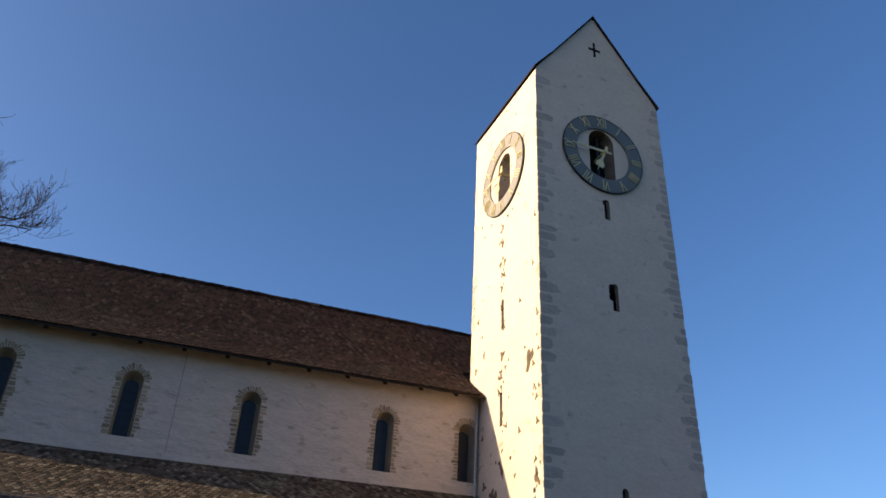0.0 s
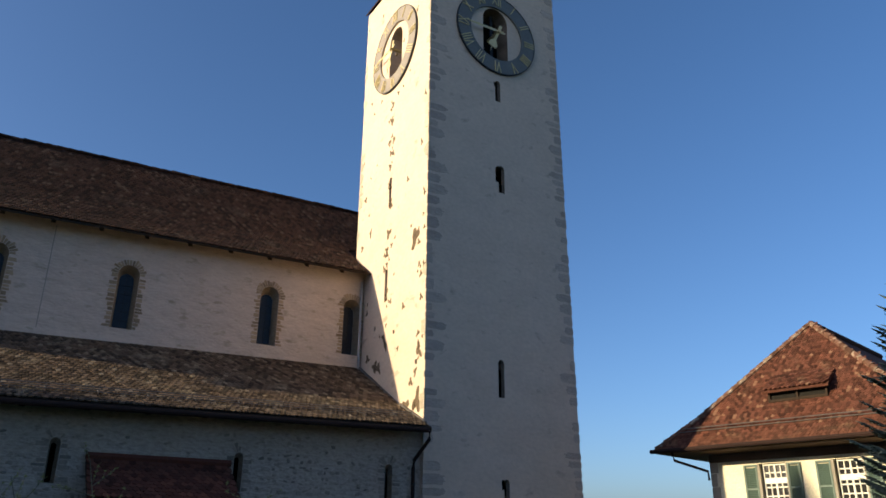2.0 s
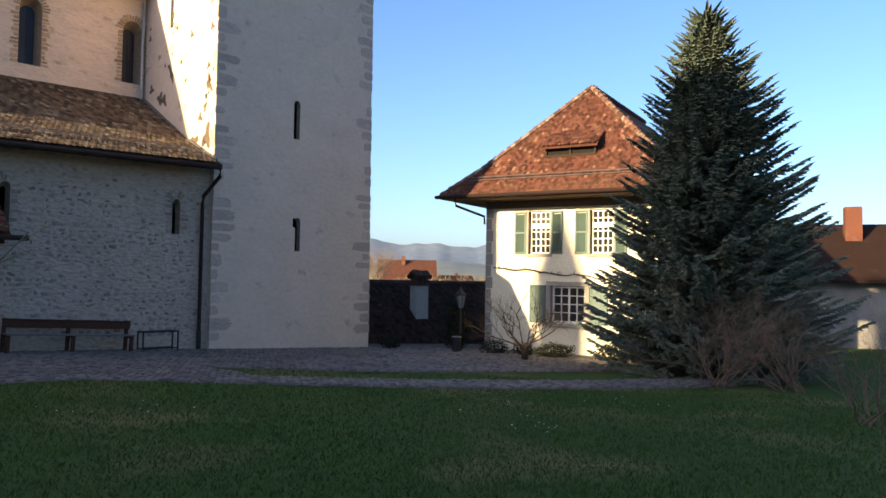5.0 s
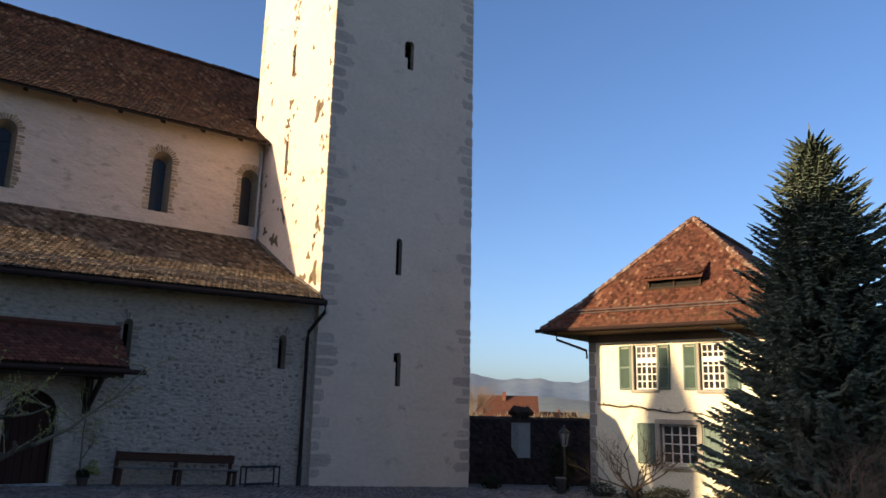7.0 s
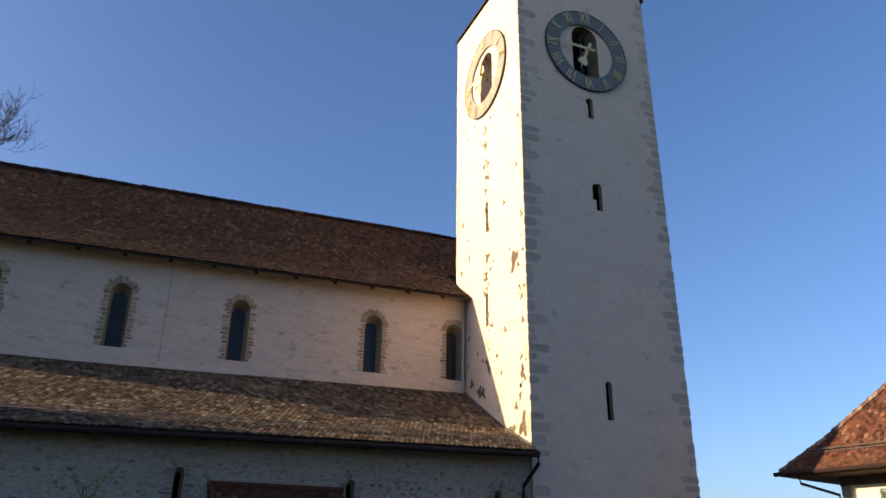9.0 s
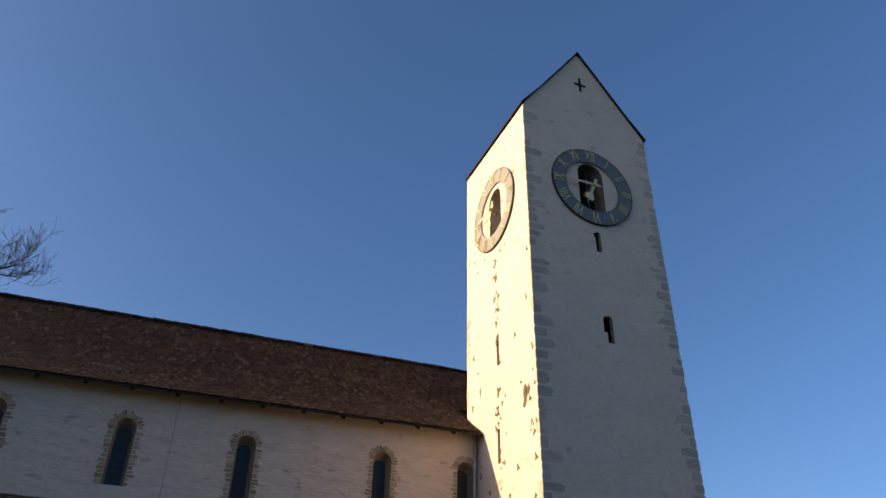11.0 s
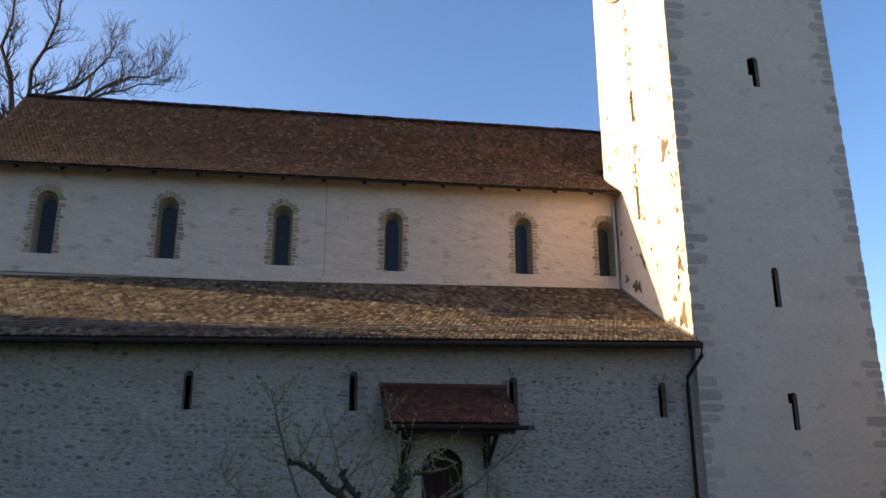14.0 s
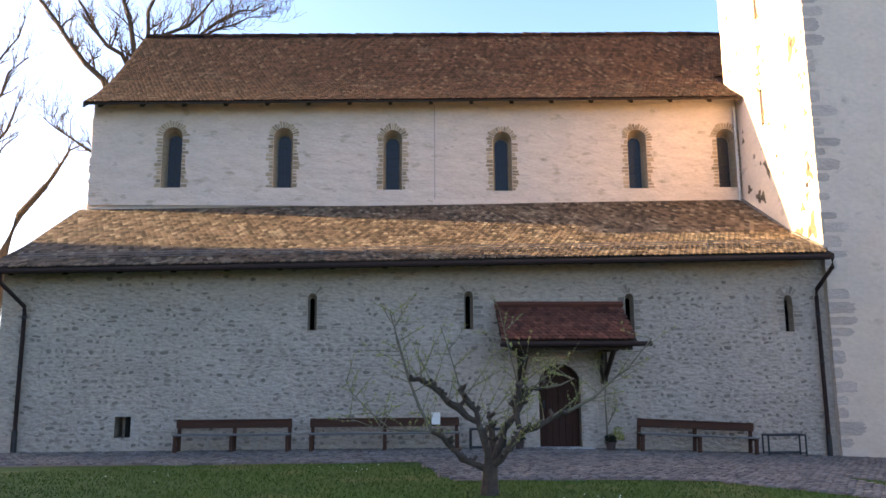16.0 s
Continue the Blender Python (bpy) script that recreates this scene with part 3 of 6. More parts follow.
def rafters(y, z, step, n, parent, slope):
    for k in range(n):
        x = NX0 + 0.3 + k * step
        e = z + LEAN * x
        part("rafter_end", prism([(y, e - 0.09), (y + 0.5, e - 0.09 + 0.5 * slope), (y + 0.5, e + 0.5 * slope), (y, e)], x, x + 0.12, "yz"), "wood_dark", parent)


rafters(22.82, 10.17, 1.28, 16, nave_roof, 0.781)
rafters(18.48, 4.362, 1.28, 16, aisle_roof, 0.445)


def gutter():
    bm = bmesh.new()
    a, b = (NX0 - 0.05, 18.34, 4.35 + LEAN * NX0), (10.55, 18.34, 4.32 + LEAN * 10.6)
    tube(bm, [a, b], 0.065, 8)
    g = part("gutter", bm, "pipe", church, "long dark brown metal gutter")
    for x in (NX0 + 0.55, 10.52):
        top = 4.31 + LEAN * x
        bm = bmesh.new()
        s = 1 if x < 0 else -1
        x_low = x + (0.02 if x < 0 else -0.1)
        x_top = x - 0.35 if x < 0 else x + 0.1
        tube(bm, [(x_top, 18.34, top), (x_top, 18.36, top - 0.22), (x_low, 18.84, top - 0.75), (x_low, 18.88, top - 0.95), (x_low, 18.88, ground_z(x, 18.9) - 0.02)], 0.052, 8)
        p = part("downpipe", bm, "pipe", church, "dark brown downpipe")
        for z in (0.35, 1.9, 3.1):
            b2 = bmesh.new()
            tube(b2, [(x_low, 18.88, z), (x_low, 18.88, z + 0.05)], 0.064, 8)
            part("pipe_clip", b2, "iron", p)
        b2 = bmesh.new()
        tube(b2, [(x_low, 18.88, ground_z(x, 18.9)), (x_low, 18.88, ground_z(x, 18.9) + 0.55)], 0.068, 8)
        part("standpipe", b2, "iron", p)


gutter()


def verges():
    # lead flashing where the roofs meet the tower and the nave wall
    bm = bmesh.new()
    for (y0, z0), (y1, z1) in ((AISLE_PROFILE[0], AISLE_PROFILE[1]), (AISLE_PROFILE[1], AISLE_PROFILE[2])):
        dz = LEAN * 10.7
        vs = [bm.verts.new(p) for p in ((10.715, y0 + 0.3, z0 + dz + 0.20), (10.715, y1, z1 + dz + 0.10), (10.715, y1, z1 + dz + 0.02), (10.715, y0 + 0.3, z0 + dz + 0.05), (10.60, y0 + 0.3, z0 + dz + 0.20), (10.60, y1, z1 + dz + 0.10), (10.60, y1, z1 + dz + 0.02), (10.60, y0 + 0.3, z0 + dz + 0.05))]
        for f in ((0, 1, 5, 4), (4, 5, 6, 7), (0, 4, 7, 3)):
            bm.faces.new([vs[i] for i in f])
    part("flashing", bm, "lead", aisle_roof)
    part("mortar_fillet", boxes((NX0 + 0.1, 10.65, NY - 0.07, NY + 0.02, 6.90, 7.0)), "nave_plaster", church)
    # thin verge boards at the west end
    for prof, nm in ((NAVE_PROFILE[:5], "verge_board"), (AISLE_PROFILE, "verge_board")):
        pts = [(y, z + 0.05) for y, z in prof] + [(y, z - 0.14) for y, z in prof][::-1]
        end = NX0 - (0.06 if prof is not AISLE_PROFILE else 0.20)
        b = prism(pts, end - 0.06, end, "yz")
        for v in b.verts:
            v.co.z += LEAN * v.co.x
        part(nm, b, "wood_dark", church)
    # the plaster joint and downpipe in the corner beside the tower
    bm = bmesh.new()
    tube(bm, [(10.60, 23.22, 10.2), (10.60, 23.22, 7.1)], 0.045, 8)
    part("corner_downpipe", bm, "pier", church, "pale painted downpipe")
    part("wall_joint", boxes((0.81, 0.835, NY - 0.006, NY + 0.02, 7.15, 10.2)), "house_stone", church)


verges()


def snow_hooks():
    for k in range(18):
        x = -8.8 + k * 1.1
        y, z = 18.95, 4.42 + 0.57 * 0.445 + LEAN * x
        b = bmesh.new()
        tube(b, [(x, y + 0.25, z + 0.18), (x, y, z + 0.065), (x, y - 0.02, z + 0.2)], 0.014, 5)
        part("snow_hook", b, "lead", aisle_roof)

    for dz in (0.09, 0.145, 0.20):
        b = bmesh.new()
        tube(b, [(-9.6, 18.93, 4.42 + 0.57 * 0.445 + LEAN * -9.6 + dz), (10.4, 18.93, 4.42 + 0.57 * 0.445 + LEAN * 10.4 + dz)], 0.011, 5)
        part("snow_rail", b, "lead", aisle_roof)


snow_hooks()


def slit_stones():
    """Small stones round the aisle slits."""
    rnd = random.Random(77)
    for x, z0, z1 in SLITS:
        cx, zc, r0 = x + 0.015, z1 + 0.13 - 0.12, 0.128
        for k in range(9):
            a0, a1 = math.pi * (k + rnd.uniform(0.06, 0.2)) / 9, math.pi * (k + rnd.uniform(0.75, 0.94)) / 9
            if rnd.random() < 0.25:
                continue
            r1 = r0 + rnd.uniform(0.1, 0.24)
            pts = [(cx + r * math.cos(a), zc + r * math.sin(a)) for r, a in ((r0, a0), (r1, a0), (r1, a1), (r0, a1))]
            part("arch_stone", prism(pts, AY - rnd.uniform(0.006, 0.02), AY + 0.1), "rubble_stone", church)
        for side in (-1, 1):
            zz = z0
            while zz < zc - 0.08:
                h, w = rnd.uniform(0.08, 0.14), rnd.uniform(0.1, 0.28)
                a, b = cx + side * r0, cx + side * (r0 + w)
                part("jamb_stone", prism([(a, zz), (b, zz + 0.01), (b, zz + h - 0.03), (a, zz + h - 0.02)], AY - rnd.uniform(0.004, 0.02), AY + 0.1), "rubble_stone", church)
                zz += h
    # dark box painted in for the shade on the niche's right side
    part("niche_back", boxes((-6.88, -6.675, AY + 0.2, AY + 0.5, 0.22, 0.75)), "hole", church)


slit_stones()


def door():
    d = tagged(empty("door_1", (3.75, AY + 0.3, -0.12)), "closed dark wooden church door under a round arch", "door", kind="structure")
    leaf = part("door_leaf", prism(arch(3.75, 0.51, -0.25, 1.9), AY + 0.26, AY + 0.33), "door_wood", d)
    for k in range(6):
        x = 3.27 + 0.162 * k
        top = 1.38 + math.sqrt(max(0.0, 0.49 ** 2 - (x + 0.075 - 3.75) ** 2))
        part("door_board", boxes((x, x + 0.148, AY + 0.235, AY + 0.262, -0.12, min(top, 1.84)), bevel=0.006), "door_wood", leaf)
    part("door_handle", boxes((3.36, 3.40, AY + 0.19, AY + 0.24, 0.85, 1.02)), "iron", leaf)
    for s in (-1, 1):
        part("door_jamb", boxes((3.75 + s * 0.74 - 0.2, 3.75 + s * 0.74 + 0.2, AY - 0.035, AY + 0.1, -0.35, 1.55), bevel=0.02), "rubble", d, "pale smooth plaster beside the door")
    pts = []
    for k in range(13):
        a = math.pi * k / 12
        pts.append((3.75 + 0.94 * math.cos(a), 1.42 + 0.85 * math.sin(a)))
    for k in range(13):
        a = math.pi * (12 - k) / 12
        pts.append((3.75 + 0.54 * math.cos(a), 1.42 + 0.52 * math.sin(a)))
    part("door_arch", prism(pts, AY - 0.03, AY + 0.1), "rubble", d)
    part("door_step", boxes((3.0, 4.5, AY - 0.32, AY + 0.2, -0.4, -0.1), bevel=0.015), "pier", d)


door()


def porch():
    p = tagged(empty("porch_roof", (3.75, 18.3, 2.3)), "small red-brown tiled lean-to roof on timber brackets above the door", "porch roof")
    x0, x1 = 2.18, 5.38
    prof = [(17.72, 2.42), (18.98, 3.32), (18.98, 3.22), (17.72, 2.32)]
    slab = part("roof_boards", prism(prof, x0, x1, "yz"), "wood_dark", p)
    up = Vector((0, 1.26, 0.9))
    ms = [m for _, m in tile_rows(Vector((0, 17.70, 2.44)), Vector((1, 0, 0)), up.normalized(), lambda v: (x0 + 0.06, x1 - 0.04), up.length, 0.15, 0.13, 4)]
    tiles_single(ms, "tile_porch", slab, 0.138, 0.24, 0.024)
    bm = bmesh.new()
    tube(bm, [(x0 - 0.02, 18.93, 3.4), (x1 + 0.02, 18.93, 3.4)], 0.085, 7)
    part("ridge_roll", bm, "tile_porch", p)
    bm = bmesh.new()
    tube(bm, [(x0 - 0.05, 17.66, 2.36), (x1 + 0.32, 17.66, 2.36)], 0.06, 8)
    part("gutter", bm, "pipe", p)
    for x in (2.78, 4.86):
        part("bracket_post", boxes((x - 0.075, x + 0.075, AY - 0.16, AY + 0.02, 1.42, 2.7), bevel=0.01), "wood_dark", p)
        part("bracket_arm", boxes((x - 0.07, x + 0.07, 17.75, AY, 2.2, 2.34), bevel=0.01), "wood_dark", p)
        b = bmesh.new()
        tube(b, [(x, AY - 0.08, 1.5), (x, 18.35, 1.9), (x, 17.9, 2.24)], 0.065, 4)
        part("brace", b, "wood_dark", p)
    part("eave_beam", boxes((x0 + 0.1, x1 - 0.1, 17.78, 17.9, 2.22, 2.36), bevel=0.01), "wood_dark", p)


porch()

# ---- tower details ----


def quoins():
    """Roughly squared stones at the front corners, half hidden by the plaster."""
    rnd = random.Random(21)
    for s, edge in ((1, TX0), (-1, TX1)):
        z, k = -0.2, 0
        while z < EAVE_Z - 0.3:
            x = edge if s > 0 else 16.44 + (TXE - 16.44) * z / EAVE_Z
            h = rnd.uniform(0.24, 0.46)
            w = rnd.uniform(0.42, 0.78) if rnd.random() < 0.5 else rnd.uniform(0.2, 0.4)
            o = 0.012 + rnd.uniform(0, 0.014)
            n = 15
            pts = [(x - s * o, z + 0.04)]
            for i in range(n + 1):
                a = math.pi * (i / n - 0.5)
                pts.append((x + s * w * (0.55 + 0.45 * abs(math.cos(a)) ** 0.5) * rnd.uniform(0.84, 1.0), z + h * 0.5 + (h * 0.44) * math.sin(a) * rnd.uniform(0.72, 1.0)))
            pts.append((x - s * o, z + h - 0.05))
            if rnd.random() < 0.88:
                part("quoin", prism(pts, TY0 - rnd.uniform(0.003, 0.009), TY0 + 0.05), "quoin", tower)
            z += h
            k += 1


quoins()


def torn_patches():
    """Places on the sunny side where the plaster has come off the stones."""
    rnd = random.Random(5)
    spots = [(19.6, 10.7, 0.35), (19.25, 7.0, 0.22), (19.3, 5.5, 0.33), (20.0, 5.4, 0.25), (21.9, 6.9, 0.2), (20.3, 8.6, 0.12), (21.55, 15.9, 0.18), (21.5, 16.6, 0.12), (21.55, 14.6, 0.13), (21.6, 10.9, 0.14), (21.5, 11.5, 0.2), (22.75, 7.35, 0.16), (22.2, 7.0, 0.2), (22.95, 9.0, 0.1), (19.15, 8.6, 0.12), (19.0, 9.6, 0.14), (20.2, 13.0, 0.1), (19.3, 14.0, 0.1), (19.7, 6.1, 0.14), (22.95, 12.0, 0.13), (23.5, 13.5, 0.12), (23.6, 11.6, 0.12), (19.05, 12.1, 0.13), (19.1, 15.8, 0.1), (21.2, 9.0, 0.1), (20.6, 7.3, 0.08)]
    spots += [(21.5 + rnd.gauss(0, 0.12), rnd.uniform(7.5, 17.0), rnd.uniform(0.05, 0.13)) for _ in range(34)]
    spots += [(rnd.uniform(19.0, 24.0), rnd.uniform(7.8, 22.0), rnd.uniform(0.03, 0.08)) for _ in range(28)]
    spots += [(rnd.uniform(18.95, 19.6), rnd.uniform(5.2, 12.0), rnd.uniform(0.05, 0.15)) for _ in range(16)]
    for y, z, r in spots:
        n = 25
        lean, long = rnd.uniform(-0.7, 0.7), rnd.uniform(1.0, 2.2)
        pts = []
        for i in range(n):
            a = 2 * math.pi * i / n
            q = 1.25 * r * rnd.uniform(0.68, 1.0) * (0.7 + 0.3 * math.sin(3 * a + 20 * z))
            u, v = q * math.cos(a) / long ** 0.5, q * math.sin(a) * long ** 0.5
            pts.append((y + u * math.cos(lean) - v * math.sin(lean), z + u * math.sin(lean) + v * math.cos(lean)))
        part("bare_stone_patch", prism(pts, TX0 - 0.010, TX0 + 0.05, "yz"), "torn", tower)
    # quoin faces on the sunny side
    z, k = 5.2, 0
    while z < EAVE_Z - 0.2:
        h = rnd.uniform(0.3, 0.55)
        if rnd.random() < 0.55:
            d = rnd.uniform(0.12, 0.34)
            for edge, sgn in ((TY0 - 0.015, 1), (TY1, -1)):
                if rnd.random() < 0.6:
                    pts = [(edge, z), (edge + sgn * d * rnd.uniform(0.5, 1), z + 0.03), (edge + sgn * d, z + h * 0.5), (edge + sgn * d * rnd.uniform(0.4, 1), z + h - 0.08), (edge, z + h - 0.05)]
                    part("quoin", prism(pts, TX0 - 0.016, TX0 + 0.05, "yz"), "sunny_quoin", tower)
        z += h
        k += 1


M["torn"] = mat("bare_rubble", (0.17, 0.125, 0.085), (0.11, 0.082, 0.06), 6, 30, 0.95, 0.9, dist=0.04)
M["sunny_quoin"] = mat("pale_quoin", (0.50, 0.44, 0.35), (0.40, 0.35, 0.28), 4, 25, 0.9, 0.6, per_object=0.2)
torn_patches()


def ring(bm, r0, r1, t, n=64):
    """A flat ring in x and z, its face at y = -t."""
    for y, flip in ((-t, False), (0.0, True)):
        a = [bm.verts.new((r0 * math.cos(2 * math.pi * i / n), y, r0 * math.sin(2 * math.pi * i / n))) for i in range(n)]
        b = [bm.verts.new((r1 * math.cos(2 * math.pi * i / n), y, r1 * math.sin(2 * math.pi * i / n))) for i in range(n)]
        for i in range(n):
            q = (a[i], b[i], b[(i + 1) % n], a[(i + 1) % n])
            bm.faces.new(q[::-1] if flip else q)
        if not flip:
            fa, fb = a, b
    for i in range(n):
        j = (i + 1) % n
        bm.faces.new((fb[i], b[i], b[j], fb[j]))
        bm.faces.new((fa[j], a[j], a[i], fa[i]))
    bmesh.ops.recalc_face_normals(bm, faces=bm.faces)


def numeral_mesh(text):
    cu = bpy.data.curves.new("numeral", "FONT")
    cu.body, cu.align_x, cu.align_y, cu.size, cu.extrude, cu.offset = text, "CENTER", "CENTER", 0.60, 0.012, -0.003
    ob = new("numeral", cu)
    bpy.context.view_layer.update()
    me = bpy.data.meshes.new_from_object(ob.evaluated_get(bpy.context.evaluated_depsgraph_get()))
    bpy.data.objects.remove(ob)
    me.materials.clear()
    me.materials.append(M["gold"])
    return me


NUMERALS = [numeral_mesh(s) for s in ("XII", "I", "II", "III", "IIII", "V", "VI", "VII", "VIII", "IX", "X", "XI")]


def clock(at, rz, squeeze, face="dial"):
    """A ring dial on the wall round a bell opening, with gilded Roman numerals and pointers at a quarter to seven."""
    c = part("clock", bmesh.new(), "dial", tower, "grey-blue ring dial with gilded numerals")
    c.matrix_parent_inverse = tower.matrix_world.inverted()
    c.matrix_basis = pose(*at, 0, 0, rz) @ Matrix.Diagonal((squeeze, 1, 1, 1))
    bm = bmesh.new()
    ring(bm, 1.13, 1.70, 0.07)
    part("dial_ring", bm, face, c)
    bm = bmesh.new()
    ring(bm, 1.685, 1.715, 0.08)
    part("dial_rim", bm, "iron", c)
    for k, me in enumerate(NUMERALS):
        a = -2 * math.pi * k / 12
        ob = new("numeral", me)
        ob.parent = c
        ob.matrix_basis = Matrix.Rotation(-a, 4, "Y") @ pose(0, -0.085, 1.42, 90) @ Matrix.Diagonal((0.60, 1.08, 1, 1))
    # minute hand to the nine, hour hand just before the seven
    b = prism([(0.22, -0.05), (0.30, 0.0), (0.22, 0.05), (-0.9, 0.045), (-1.42, 0.0), (-0.9, -0.045)], -0.20, -0.18)
    h = part("minute_hand", b, "gold", c, "gilded pointer")
    b = prism([(0.06, 0.32), (-0.06, 0.32), (-0.05, -0.42), (-0.20, -0.62), (-0.15, -0.78), (-0.02, -0.76), (0.0, -1.0), (0.02, -0.76), (0.15, -0.78), (0.20, -0.62), (0.05, -0.42)], -0.165, -0.145)
    h = part("hour_hand", b, "gold", c, "gilded heart-ended pointer")
    h.matrix_basis = Matrix.Rotation(radians(22), 4, "Y")
    b = bmesh.new()
    tube(b, [(0, -0.26, 0), (0, 0.5, 0)], 0.07, 8)
    part("arbor", b, "gold", c)
    part("arbor_bar", boxes((-0.05, 0.05, 0.3, 0.36, -1.0, 1.0)), "iron", c)


clock((13.48, TY0 - 0.005, 19.07), 0, 1.0)
# the west dial takes the colour lightened for sun
clock((TX0 - 0.005, 21.47, 18.95), -90, 1.0, "dial_sunlit")
# dark sheet added for the shade in the belfry
part("belfry_dark", boxes((TX0 + 1.0, TX1 - 1.0, TY0 + 1.6, TY0 + 1.7, 17.0, 21.4)), "hole", tower)

# ---- house to the east ----
TURN = -90 + 13.0
HOUSE_AT = (21.0, 17.7, -0.9)


def rect_ring(u0, u1, z0, z1, t, y0, y1):
    """A rectangular frame in one piece."""
    bm = bmesh.new()
    rings = []
    for y in (y0, y1):
        for d in (0.0, t):
            rings.append([bm.verts.new(p) for p in ((u0 + d, y, z0 + d), (u1 - d, y, z0 + d), (u1 - d, y, z1 - d), (u0 + d, y, z1 - d))])
    a, b, c, d = rings
    for i in range(4):
        k = (i + 1) % 4
        for p, q in ((a, b), (b, d), (d, c), (c, a)):
            bm.faces.new((p[i], p[k], q[k], q[i]))
    bmesh.ops.recalc_face_normals(bm, faces=bm.faces)
    return bm


def shutter(u, z0, z1, w, slatted, parent):
    """One open shutter leaf flat against the wall, from u to u + w."""
    s = part("shutter", rect_ring(u, u + w, z0, z1, 0.055, -0.07, -0.025), "shutter", parent, "faded green wooden shutter")
    part("mid_rail", boxes((u + 0.05, u + w - 0.05, -0.068, -0.027, (z0 + z1) / 2 - 0.03, (z0 + z1) / 2 + 0.03)), "shutter", s)
    if slatted:
        z = z0 + 0.09
        while z < z1 - 0.1:
            b = bmesh.new()
            box(b, -w / 2 + 0.04, w / 2 - 0.04, -0.004, 0.004, -0.03, 0.03, m=pose(u + w / 2, -0.045, z, 35))
            part("slat", b, "shutter", s)
            z += 0.055
    else:
        for k in range(3):
            a = u + 0.05 + k * (w - 0.1) / 3
            part("board", boxes((a + 0.004, a + (w - 0.1) / 3 - 0.004, -0.055, -0.03, z0 + 0.06, z1 - 0.05)), "shutter", s)


def casement(u0, u1, z0, z1, cols, rows, thick, parent, name="window"):
    """White bars over dark panes, set back in the wall."""
    w = part(name, rect_ring(u0 - thick, u1 + thick, z0 - 0.02, z1 + 0.02, thick * 1.6, 0.09, 0.14), "white_paint", parent, "white small-paned wooden window")
    for c in range(1, cols):
        x = u0 + (u1 - u0) * c / cols
        t = thick * (1.9 if c * 2 == cols else 1.0)
        part("glazing_bar", boxes((x - t / 2, x + t / 2, 0.10, 0.14, z0, z1)), "white_paint", w)
    for z, t in rows[1:-1]:
        part("glazing_bar", boxes((u0, u1, 0.101, 0.138, z - t / 2, z + t / 2)), "white_paint", w)
    zs = [z for z, _ in rows]
    for c in range(cols):
        for a, b in zip(zs, zs[1:]):
            part("pane", boxes((u0 + (u1 - u0) * c / cols, u0 + (u1 - u0) * (c + 1) / cols, 0.145, 0.152, a, b)), "pane", w)
    part("room_behind", boxes((u0 - 0.05, u1 + 0.05, 0.40, 0.44, z0 - 0.05, z1 + 0.05)), "room_dark", w)
    return w


